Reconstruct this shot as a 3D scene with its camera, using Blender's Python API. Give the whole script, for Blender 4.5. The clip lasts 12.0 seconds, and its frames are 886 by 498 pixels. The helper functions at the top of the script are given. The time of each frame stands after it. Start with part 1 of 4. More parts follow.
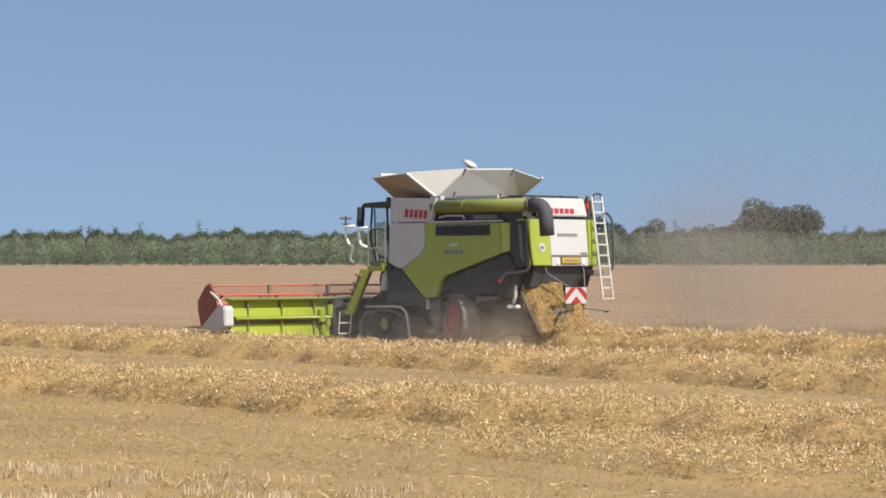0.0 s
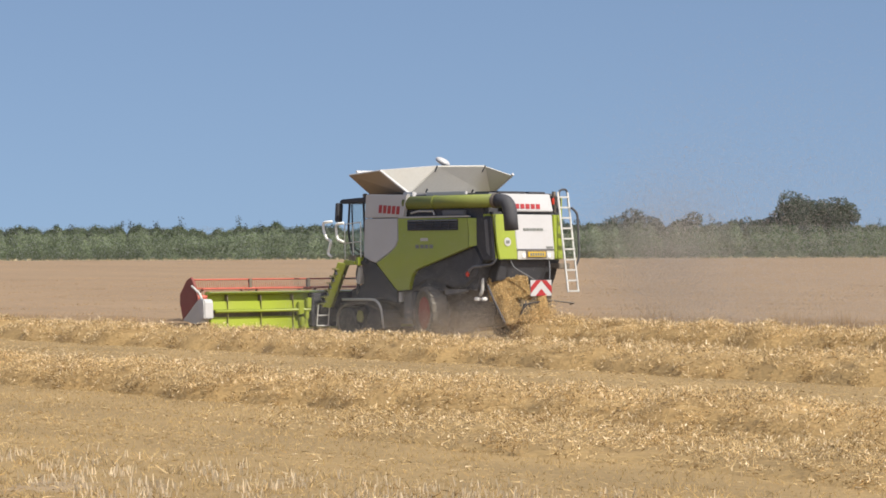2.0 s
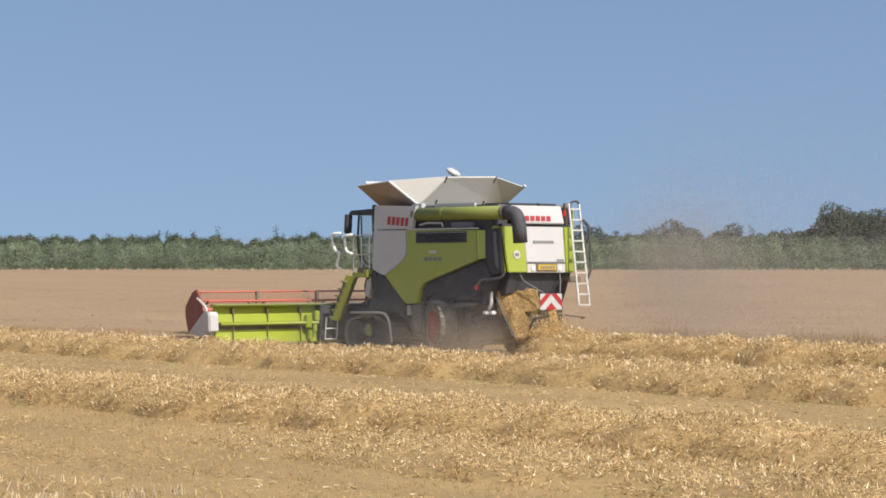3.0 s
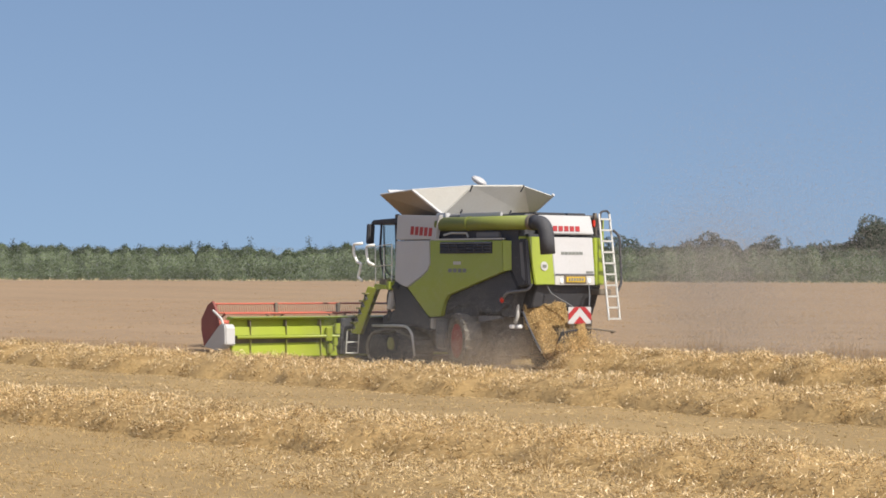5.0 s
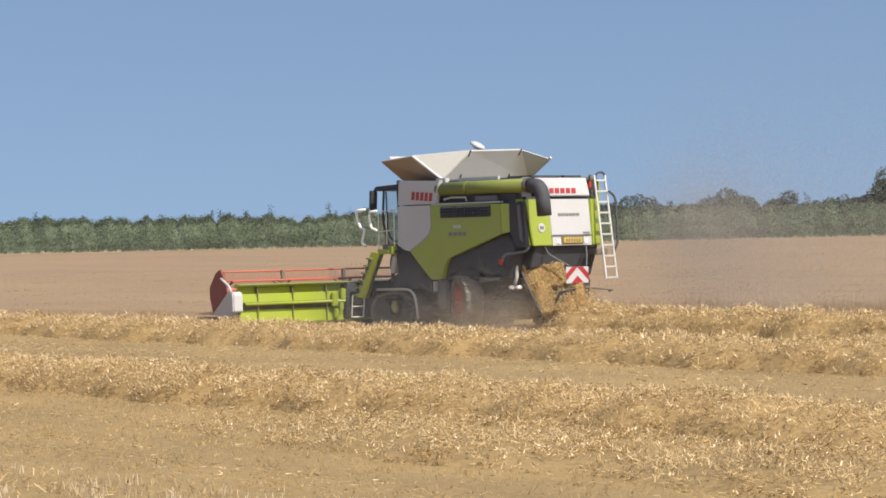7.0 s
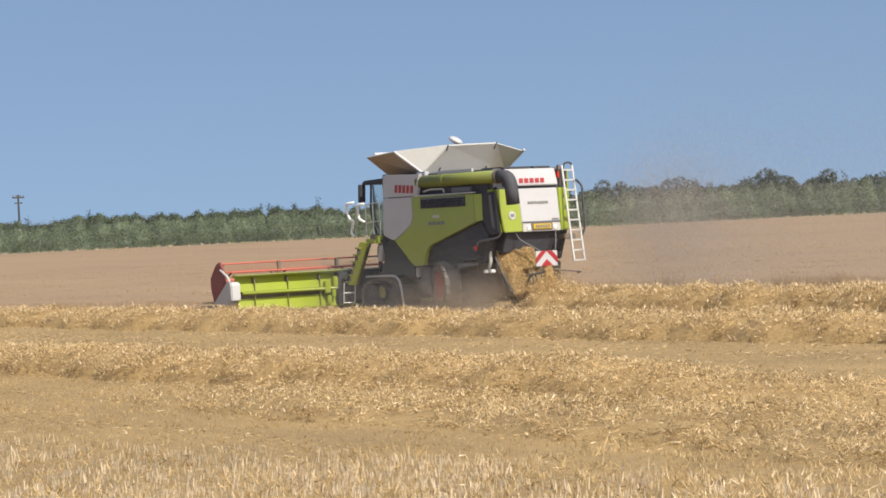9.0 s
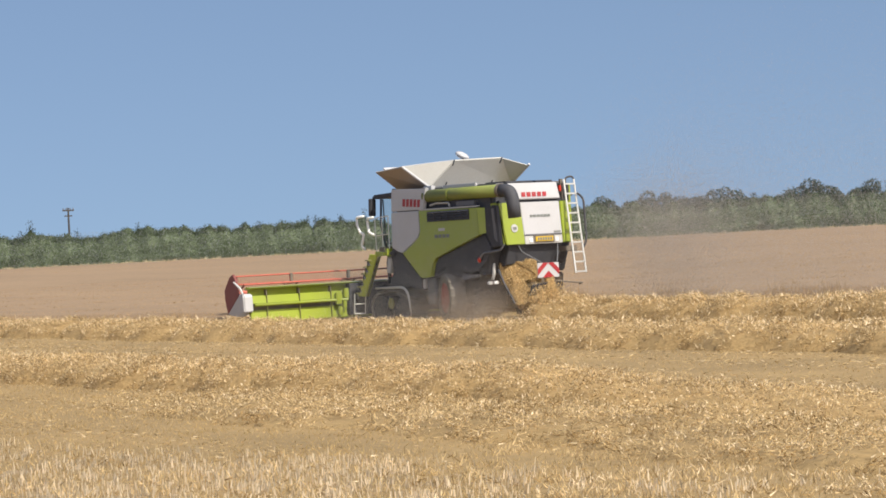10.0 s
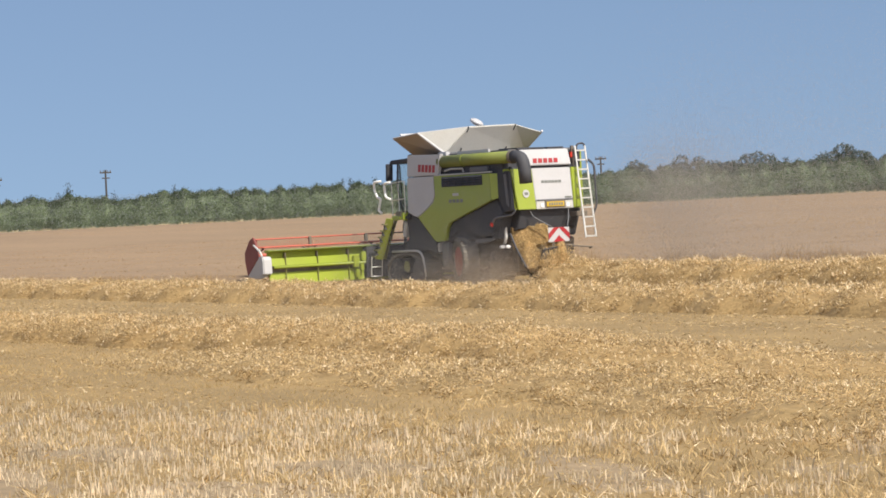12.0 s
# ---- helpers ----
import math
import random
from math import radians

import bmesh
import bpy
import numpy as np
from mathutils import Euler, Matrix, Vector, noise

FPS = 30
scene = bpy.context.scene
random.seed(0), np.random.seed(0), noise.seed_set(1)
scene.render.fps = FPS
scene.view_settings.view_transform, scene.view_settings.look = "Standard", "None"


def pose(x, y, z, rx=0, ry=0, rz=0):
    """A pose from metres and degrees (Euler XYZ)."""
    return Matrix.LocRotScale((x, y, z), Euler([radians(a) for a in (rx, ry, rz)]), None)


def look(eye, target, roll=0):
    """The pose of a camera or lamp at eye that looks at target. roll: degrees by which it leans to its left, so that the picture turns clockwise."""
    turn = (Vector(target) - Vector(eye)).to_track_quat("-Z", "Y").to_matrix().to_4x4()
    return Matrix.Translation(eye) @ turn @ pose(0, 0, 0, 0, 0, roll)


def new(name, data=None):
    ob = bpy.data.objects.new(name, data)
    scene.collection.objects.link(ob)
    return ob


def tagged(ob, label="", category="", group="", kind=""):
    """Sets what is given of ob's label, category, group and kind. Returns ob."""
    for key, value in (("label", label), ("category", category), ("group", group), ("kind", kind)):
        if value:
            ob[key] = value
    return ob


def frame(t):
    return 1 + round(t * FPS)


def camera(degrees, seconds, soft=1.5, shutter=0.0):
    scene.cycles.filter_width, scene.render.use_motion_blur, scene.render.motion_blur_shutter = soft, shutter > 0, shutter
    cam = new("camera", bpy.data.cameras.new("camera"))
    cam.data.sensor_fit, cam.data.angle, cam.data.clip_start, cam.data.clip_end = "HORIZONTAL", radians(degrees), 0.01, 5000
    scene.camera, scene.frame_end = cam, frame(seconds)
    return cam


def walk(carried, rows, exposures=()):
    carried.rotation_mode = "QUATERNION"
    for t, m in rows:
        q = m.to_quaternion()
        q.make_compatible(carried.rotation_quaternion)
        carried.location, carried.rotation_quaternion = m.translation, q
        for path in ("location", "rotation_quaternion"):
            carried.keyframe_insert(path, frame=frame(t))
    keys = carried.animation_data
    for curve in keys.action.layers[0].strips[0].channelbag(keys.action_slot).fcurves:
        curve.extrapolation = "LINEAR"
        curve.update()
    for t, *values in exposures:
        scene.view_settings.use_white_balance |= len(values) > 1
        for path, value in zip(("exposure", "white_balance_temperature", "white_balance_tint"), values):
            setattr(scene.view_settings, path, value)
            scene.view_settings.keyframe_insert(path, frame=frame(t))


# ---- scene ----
cam = camera(19.9, 12.0, soft=1.7)
PATH = [
    (0, (51.578, -46.802, 2.23), (50.118, -45.435, 2.241), 0.0),
    (0.5, (52.349, -46.795, 2.235), (50.883, -45.435, 2.242), -0.1),
    (1, (53.233, -46.835, 2.263), (51.759, -45.483, 2.268), 0.1),
    (1.5, (54.163, -46.749, 2.236), (52.679, -45.408, 2.242), -0.0),
    (2, (54.89, -46.557, 2.238), (53.397, -45.226, 2.244), -0.2),
    (2.5, (54.855, -45.722, 2.259), (53.348, -44.407, 2.269), 0.2),
    (3, (54.627, -44.925, 2.307), (53.109, -43.623, 2.321), 0.0),
    (5, (52.972, -43.075, 2.316), (51.435, -41.796, 2.339), 0.2),
    (5.5, (53.116, -43.301, 2.267), (51.58, -42.019, 2.28), 0.0),
    (6, (53.567, -43.53, 2.279), (52.028, -42.252, 2.286), -0.2),
    (6.5, (54.223, -43.512, 2.259), (52.676, -42.245, 2.261), -0.6),
    (7, (54.616, -43.558, 2.323), (53.065, -42.295, 2.317), -1.2),
    (7.5, (55.464, -43.476, 2.383), (53.904, -42.225, 2.366), -1.9),
    (9.5, (61.593, -45.048, 2.279), (59.995, -43.845, 2.27), -2.8),
    (10, (62.644, -44.726, 2.282), (61.03, -43.545, 2.278), -2.9),
    (10.5, (63.256, -44.634, 2.276), (61.632, -43.467, 2.269), -2.9),
    (11, (63.815, -44.74, 2.349), (62.185, -43.583, 2.331), -2.9),
    (11.5, (64.28, -44.813, 2.337), (62.644, -43.663, 2.31), -2.9),
    (12, (64.623, -45.149, 2.304), (62.989, -43.996, 2.272), -2.7),
]
walk(cam, [(t, look(eye, target, roll)) for t, eye, target, roll in PATH])

# ---- world and light ----
SUN_AZ, SUN_EL = 2.0, 50.0  # degrees from +x towards +y, and above the horizon
world = bpy.data.worlds.new("sky")
scene.world = world
world.use_nodes = True
wn, wl = world.node_tree.nodes, world.node_tree.links
sky = wn.new("ShaderNodeTexSky")
sky.sky_type = "NISHITA"
sky.sun_disc = False
sky.sun_elevation = radians(SUN_EL)
sky.sun_rotation = radians(90 - SUN_AZ)
sky.altitude, sky.air_density, sky.dust_density, sky.ozone_density = 0, 1.0, 3.1, 1.9
coord, shift = wn.new("ShaderNodeTexCoord"), wn.new("ShaderNodeMapping")
shift.inputs["Location"].default_value = (0, 0, 0.20)
wl.new(coord.outputs["Generated"], shift.inputs["Vector"])
wl.new(shift.outputs["Vector"], sky.inputs["Vector"])
wl.new(sky.outputs["Color"], wn["Background"].inputs["Color"])
wn["Background"].inputs["Strength"].default_value = 0.11

sun = new("sun", bpy.data.lights.new("sun", "SUN"))
sun.data.energy, sun.data.angle, sun.data.color = 4.4, radians(0.5), (1.0, 0.935, 0.81)
_d = Vector((math.cos(radians(SUN_EL)) * math.cos(radians(SUN_AZ)), math.cos(radians(SUN_EL)) * math.sin(radians(SUN_AZ)), math.sin(radians(SUN_EL))))
sun.matrix_world = look(_d * 100, (0, 0, 0))
scene.view_settings.exposure = 0.45


# ---- materials ----
def surface(name, color, rough=0.6, metal=0.0, vary=0.12, scale=3.0, fine=60.0, bump=0.0, dirt=None, dirt_amount=0.0, island=0.0, through_light=0.0, coat=0.0, stretch=None, spec=0.5):
    """A plain material with variation at two scales, an optional dust layer and relief. island: spread of lightness from piece to piece."""
    m = bpy.data.materials.new(name)
    m.use_nodes = True
    n, l = m.node_tree.nodes, m.node_tree.links
    bsdf = n["Principled BSDF"]
    bsdf.inputs["Roughness"].default_value, bsdf.inputs["Metallic"].default_value = rough, metal
    bsdf.inputs["Specular IOR Level"].default_value = spec
    bsdf.inputs["Coat Weight"].default_value = coat
    tc = n.new("ShaderNodeTexCoord")
    big, small = n.new("ShaderNodeTexNoise"), n.new("ShaderNodeTexNoise")
    big.inputs["Scale"].default_value, small.inputs["Scale"].default_value = scale, fine
    big.inputs["Detail"].default_value = 4
    if stretch:
        mp = n.new("ShaderNodeMapping")
        mp.inputs["Scale"].default_value = stretch
        mp.inputs["Rotation"].default_value = (0, 0, 0.1)
        l.new(tc.outputs["Object"], mp.inputs["Vector"])
        l.new(mp.outputs["Vector"], big.inputs["Vector"])
    else:
        l.new(tc.outputs["Object"], big.inputs["Vector"])
    l.new(tc.outputs["Object"], small.inputs["Vector"])
    add = n.new("ShaderNodeMath")
    add.operation = "ADD"
    l.new(big.outputs["Fac"], add.inputs[0])
    l.new(small.outputs["Fac"], add.inputs[1])
    rng = n.new("ShaderNodeMapRange")
    rng.inputs["From Min"].default_value, rng.inputs["From Max"].default_value = 0.6, 1.4
    rng.inputs["To Min"].default_value, rng.inputs["To Max"].default_value = 1 - vary, 1 + vary
    l.new(add.outputs[0], rng.inputs["Value"])
    value = rng.outputs["Result"]
    if island:
        geo, ir, mul = n.new("ShaderNodeNewGeometry"), n.new("ShaderNodeMapRange"), n.new("ShaderNodeMath")
        ir.inputs["To Min"].default_value, ir.inputs["To Max"].default_value = 1 - island, 1 + island
        l.new(geo.outputs["Random Per Island"], ir.inputs["Value"])
        mul.operation = "MULTIPLY"
        l.new(value, mul.inputs[0])
        l.new(ir.outputs["Result"], mul.inputs[1])
        value = mul.outputs[0]
    hsv = n.new("ShaderNodeHueSaturation")
    hsv.inputs["Color"].default_value = (*color, 1)
    l.new(value, hsv.inputs["Value"])
    out = hsv.outputs["Color"]
    if dirt_amount:
        blot, ramp, mix = n.new("ShaderNodeTexNoise"), n.new("ShaderNodeMapRange"), n.new("ShaderNodeMix")
        blot.inputs["Scale"].default_value, blot.inputs["Detail"].default_value = 1.7, 6
        l.new(tc.outputs["Object"], blot.inputs["Vector"])
        ramp.inputs["From Min"].default_value, ramp.inputs["From Max"].default_value = 0.35, 0.7
        ramp.inputs["To Min"].default_value, ramp.inputs["To Max"].default_value = dirt_amount * 0.4, dirt_amount
        l.new(blot.outputs["Fac"], ramp.inputs["Value"])
        mix.data_type = "RGBA"
        mix.inputs["B"].default_value = (*(dirt or (0.36, 0.28, 0.18)), 1)
        l.new(ramp.outputs["Result"], mix.inputs["Factor"])
        l.new(out, mix.inputs["A"])
        out = mix.outputs["Result"]
    l.new(out, bsdf.inputs["Base Color"])
    if bump:
        bp = n.new("ShaderNodeBump")
        bp.inputs["Strength"].default_value, bp.inputs["Distance"].default_value = 0.6, bump
        l.new(add.outputs[0], bp.inputs["Height"])
        l.new(bp.outputs["Normal"], bsdf.inputs["Normal"])
    if through_light:
        tr, ms = n.new("ShaderNodeBsdfTranslucent"), n.new("ShaderNodeMixShader")
        l.new(out, tr.inputs["Color"])
        ms.inputs["Fac"].default_value = through_light
        l.new(bsdf.outputs[0], ms.inputs[1])
        l.new(tr.outputs[0], ms.inputs[2])
        l.new(ms.outputs[0], n["Material Output"].inputs["Surface"])
    return m


M_SOIL = surface("stubble_soil", (0.246, 0.167, 0.070), 0.95, vary=0.33, scale=0.6, fine=9.0, bump=0.03, stretch=(0.45, 0.9, 1))
M_STUBBLE = surface("stubble", (0.53, 0.38, 0.178), 0.8, vary=0.25, scale=0.25, fine=2.0, island=0.2, through_light=0.5)
M_PALE = surface("bleached_stubble", (0.70, 0.575, 0.40), 0.7, vary=0.3, scale=0.3, fine=2.0, island=0.35, through_light=0.5)
M_STRAW = surface("straw", (0.60, 0.45, 0.238), 0.6, vary=0.22, scale=0.5, fine=4.0, island=0.46, through_light=0.5)
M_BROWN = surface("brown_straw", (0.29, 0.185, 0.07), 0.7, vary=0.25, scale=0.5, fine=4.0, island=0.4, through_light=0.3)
# sunlit glints on straw, put into a very pale base colour
M_GLINT = surface("glint_pale_straw", (0.88, 0.71, 0.47), 0.45, vary=0.12, scale=0.5, fine=4.0, island=0.18, through_light=0.25)
M_EARTH = surface("dry_earth", (0.25, 0.182, 0.105), 0.95, vary=0.3, scale=0.8, fine=7.0, bump=0.03)
M_BED = surface("straw_bed", (0.42, 0.285, 0.125), 0.9, vary=0.3, scale=1.2, fine=14.0, bump=0.04, through_light=0.3)
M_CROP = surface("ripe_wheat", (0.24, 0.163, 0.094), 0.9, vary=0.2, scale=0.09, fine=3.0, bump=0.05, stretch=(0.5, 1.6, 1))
M_EARS = surface("wheat_ears", (0.49, 0.345, 0.185), 0.85, vary=0.12, scale=0.12, fine=2.0, island=0.18, through_light=0.6)
M_LEAF = surface("hedge_leaves", (0.106, 0.138, 0.078), 0.9, vary=0.35, scale=0.16, fine=0.5, island=0.14, through_light=0.6)
M_DARKLEAF = surface("dark_needles", (0.06, 0.075, 0.055), 0.9, vary=0.25, scale=0.5, fine=2.0, island=0.15, through_light=0.3)
M_THICKET = surface("thicket", (0.10, 0.126, 0.072), 0.95, vary=0.35, scale=0.3, fine=3.5, bump=0.12)
M_LEAF2 = surface("tree_leaves", (0.100, 0.126, 0.095), 0.9, vary=0.25, scale=0.15, fine=0.8, island=0.16, through_light=0.6)
M_BARK = surface("bark", (0.10, 0.075, 0.05), 0.9, vary=0.3, scale=2, fine=20, bump=0.02)
M_POLEWOOD = surface("pole_wood", (0.055, 0.05, 0.045), 0.9, vary=0.25, scale=1.5, fine=20)
M_DRYGRASS = surface("dry_grass", (0.50, 0.42, 0.27), 0.9, vary=0.3, scale=0.2, fine=2.0, island=0.4, through_light=0.2)
M_DUST = surface("dust_haze", (0.47, 0.43, 0.40), 0.95, vary=0.1, scale=1.0, fine=5.0, through_light=0.6)
M_VEIL = surface("grey_dust", (0.44, 0.43, 0.435), 0.95, vary=0.1, scale=1.0, fine=5.0, through_light=0.6)
M_BROWNDUST = surface("brown_dust", (0.56, 0.46, 0.35), 0.95, vary=0.1, scale=1.0, fine=5.0, through_light=0.6)
M_HAZE = surface("painted_far_haze", (0.35, 0.38, 0.395), 0.95, vary=0.08, scale=0.1, fine=1.0, through_light=0.6)
M_WIRE = surface("wire", (0.05, 0.05, 0.05), 0.6)


# ---- ground ----
CX, CY = 56.0, -45.0  # the middle of the view's fan over the field
rs = np.random.RandomState(7)


def rise(x, y):
    """The field's level: flat about the machine, climbing slowly to the hedge."""
    r = np.hypot(x - CX, y - CY)
    s = np.clip((r - 75) / 185, 0, 1)
    return 1.45 * s * s * (3 - 2 * s)


def mesh_from(name, verts, faces, material, smooth=True):
    me = bpy.data.meshes.new(name)
    v, f = np.asarray(verts, np.float32).reshape(-1, 3), np.asarray(faces, np.int32)
    k = f.shape[1]
    me.vertices.add(len(v))
    me.vertices.foreach_set("co", v.ravel())
    me.loops.add(f.size)
    me.loops.foreach_set("vertex_index", f.ravel())
    me.polygons.add(len(f))
    me.polygons.foreach_set("loop_start", np.arange(0, f.size, k, dtype=np.int32))
    me.polygons.foreach_set("use_smooth", np.full(len(f), smooth))
    me.update(calc_edges=True)
    me.validate()
    me.materials.append(material)
    return me


def sheet(nx, ny):
    i, j = np.meshgrid(np.arange(nx - 1), np.arange(ny - 1), indexing="ij")
    a = (i * ny + j).ravel()
    return np.stack([a, a + ny, a + ny + 1, a + 1], 1)


def blades(name, p, d, w, material, leaf=False, flat=0.0):
    """Thin pointed blades from the points p along the vectors d, w wide at the foot; leaf: blunt ones; flat: how much they lie face up."""
    side = np.cross(d, rs.normal(size=d.shape) + np.array([0, 0, flat]))
    side *= (0.5 * w / (np.linalg.norm(side, axis=1) + 1e-9))[:, None]
    if leaf:
        v = np.stack([p - side, p + side, p + d + 0.5 * side, p + d - 0.5 * side], 1).reshape(-1, 3)
        return mesh_from(name, v, np.arange(len(v)).reshape(-1, 4), material, False)
    v = np.stack([p - side, p + side, p + d], 1).reshape(-1, 3)
    return mesh_from(name, v, np.arange(len(v)).reshape(-1, 3), material, False)


ang = np.radians(np.arange(0, 360.1, 2.0))
rad = np.concatenate([[0.01], np.geomspace(6, 320, 60), np.geomspace(360, 4800, 14)])
gr, ga = np.meshgrid(rad, ang, indexing="ij")
gx, gy = CX + gr * np.cos(ga), CY + gr * np.sin(ga)
gz = rise(gx, gy)
ground = new("ground", mesh_from("ground", np.stack([gx, gy, gz], -1).reshape(-1, 3), sheet(len(rad), len(ang)), M_SOIL))
tagged(ground, "golden stubble field of cut wheat, dry soil and chaff", "field", kind="structure")


# ---- windrows ----
SKEW = -0.10


def lump(x, seed):
    """A slow irregular wave along a windrow."""
    return np.sin(x * 0.9 + seed) * 0.4 + np.sin(x * 2.3 + seed * 2.1) * 0.35 + np.sin(x * 5.1 + seed * 3.7) * 0.25


def windrow(x0, x1, yc, width, height, count, label, straw=0.115, thick=0.014, fade0=1.0, fade1=1.0, wide=1.0, lumpy=0.09, skew=SKEW, glints=0.12, bed=None, drift=0.15, fleck=1.1):
    """A long loose ridge of straw: a lumpy mound with straws lying all over it."""
    seed = abs(yc) + 0.7
    nx, ny = int((x1 - x0) / 0.25), 15
    x, v = np.meshgrid(np.linspace(x0, x1, nx), np.linspace(-1, 1, ny), indexing="ij")
    ends = np.clip((x - x0) / fade0, 0, 1) * np.clip((x1 - x) / fade1, 0, 1)

    def top(x, v, ends):
        profile = np.where(v < 0, np.clip(1 - np.abs(v) ** 3.2, 0, 1) ** 0.75, np.clip(np.cos(v * math.pi / 2), 0, 1) ** 0.5)
        return height * ends * (1 + lumpy * lump(x, seed)) * profile * (1 + 0.06 * np.sin(x * 3.3 + v * 5 + seed))

    def mid(x):
        return yc + skew * x + 0.12 * width * lump(x * 0.6, seed + 2)

    y = mid(x) + v * width / 2
    z = rise(x, y) + top(x, v, ends) - 0.02
    z = z + ends * (0.015 * np.sin(17 * x + 9 * v + seed) * np.cos(11 * x - 21 * v) + rs.uniform(-0.03, 0.01, x.shape) * (0.4 + height))
    ob = new("windrow", mesh_from("windrow", np.stack([x, y, z], -1).reshape(-1, 3), sheet(nx, ny), bed or M_BED))
    tagged(ob, label, "straw windrow", "straw windrows", "stuff")
    n = count
    k = rs.randint(0, n // 16, n)  # the straws lie in small tufts
    px = rs.uniform(x0, x1, n)[k] + rs.normal(0, 0.07, n)
    pv = np.clip((rs.uniform(-1.0, 1.0, n)[k] + rs.normal(0, 0.10, n) / width) * wide, -1.3, 1.3)
    lift, lie = rs.uniform(-0.03, 0.10, n)[k], rs.normal(size=(n, 3))[k]
    pe = np.clip((px - x0) / fade0, 0, 1) * np.clip((x1 - px) / fade1, 0, 1)
    keep = rs.uniform(size=n) < 0.15 + 0.85 * pe
    px, pv, pe, lift, lie = px[keep], pv[keep], pe[keep], lift[keep], lie[keep]
    n = len(px)
    py = mid(px) + pv * width / 2
    pz = rise(px, py) + np.where(np.abs(pv) < 1, top(px, np.clip(pv, -1, 1), pe), 0) + rs.uniform(-0.03, 0.04, n) + lift
    d = np.stack([rs.normal(size=n), rs.normal(size=n), 0.18 + 0.55 * rs.normal(size=n)], 1) + lie * np.array([0.7, 0.7, 0.6])
    d *= (straw * rs.uniform(0.4, 1.2, n) / np.linalg.norm(d, axis=1))[:, None]
    p, w = np.stack([px, py, pz], 1), rs.uniform(0.5, 1.3, n) * thick
    pick = rs.uniform(size=n)
    # browner straws gather in drifts; the extra ones paint shade along the near foot
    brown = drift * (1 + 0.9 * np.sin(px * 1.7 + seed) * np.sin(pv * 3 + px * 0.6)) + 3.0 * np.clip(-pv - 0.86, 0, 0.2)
    few, shade_brown = pick < glints, (pick >= glints) & (pick < glints + brown)
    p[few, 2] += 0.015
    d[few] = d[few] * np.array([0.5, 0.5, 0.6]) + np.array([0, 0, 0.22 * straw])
    for sel, mat, big in ((~few & ~shade_brown, M_STRAW, 1.0), (few, M_GLINT, fleck), (shade_brown, M_BROWN, 1.1)):
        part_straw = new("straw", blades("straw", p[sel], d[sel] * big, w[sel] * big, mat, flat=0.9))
        part_straw.parent = ob
        tagged(part_straw, kind="stuff")
    return ob


windrow(6.2, 75, 0.7, 2.8, 0.52, 135000, "freshly dropped straw windrow behind the combine harvester", fade0=0.7, lumpy=0.14, fleck=1.5, glints=0.10)
windrow(-75, 75, -8.35, 2.9, 0.42, 210000, "loose golden straw windrow lying on the stubble", lumpy=0.14, fleck=1.4, glints=0.11)
windrow(-45, 43, -20.7, 2.5, 0.38, 200000, "loose golden straw windrow petering out in scattered straw", straw=0.095, thick=0.013, fade1=9.0, skew=-0.045, lumpy=0.14)
windrow(26, 66, -21.9, 3.4, 0.13, 85000, "broad flattened bed of scattered straw on the stubble", straw=0.085, thick=0.012, bed=M_SOIL, fade0=6.0, fade1=4.0, lumpy=0.55, glints=0.10, drift=0.2)
windrow(47, 68, -25.4, 2.4, 0.22, 60000, "untidy clumps of straw left on the stubble", straw=0.10, thick=0.012, bed=M_BED, fade0=5.0, fade1=2.0, lumpy=0.7, glints=0.14, skew=-0.06, drift=0.22)


# ---- stubble ----
def pale_edge(x):
    """Where the bleached strip of stubble begins."""
    return -30.1 + 0.12 * (x - 38) + 0.55 * lump(x * 0.8, 4.0)


def stubble(name, x0, x1, y0, y1, count, height, width, material, label, patch=0.0, tilt=0.6, tuft=0, strip=False):
    px, py = rs.uniform(x0, x1, count), rs.uniform(y0, y1, count)
    if tuft:
        k = rs.randint(0, count // tuft, count)
        px, py = px[k] + rs.normal(0, 0.09, count), py[k] + rs.normal(0, 0.09, count)
    row = 0.15
    py = py if tuft else np.round(py / row) * row + rs.normal(0, 0.025, count)
    keep = np.sin(px * 0.35 + 1.3 * np.sin(py * 0.5)) + np.sin(py * 0.9 + 0.2 * px) > patch + rs.normal(0, 0.5, count) if patch else np.full(count, True)
    px, py = px[keep], py[keep] + SKEW * px[keep]
    if strip:
        keep = py < pale_edge(px) + rs.normal(0, 0.35, len(px))
        px, py = px[keep], py[keep]
    n = len(px)
    d = np.stack([rs.normal(0, tilt, n), rs.normal(0, tilt, n), np.ones(n)], 1)
    d *= (height * rs.uniform(0.5, 1.25, n))[:, None]
    me = blades(name, np.stack([px, py, rise(px, py) - 0.01], 1), d, width * rs.uniform(0.7, 1.5, n), material, leaf=strip)
    return tagged(new(name, me), label, "stubble", kind="stuff")


stubble("stubble", -60, 75, -18, 6, 60000, 0.05, 0.018, M_STUBBLE, "short golden wheat stubble in drilled rows")
stubble("stubble", 0, 70, -34, -18, 110000, 0.05, 0.012, M_STUBBLE, "short golden wheat stubble in drilled rows")
stubble("stubble", 8, 66, -31, -16, 14000, 0.08, 0.011, M_STUBBLE, "scattered tufts of broken straw among the stubble", tuft=14, tilt=0.5)
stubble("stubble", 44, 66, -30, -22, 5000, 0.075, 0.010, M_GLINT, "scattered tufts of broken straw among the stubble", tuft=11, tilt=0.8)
stubble("stubble", 16, 58, -36, -22, 60000, 0.09, 0.012, M_PALE, "bleached pale stubble standing in patches", patch=0.3, tilt=0.14, strip=True)
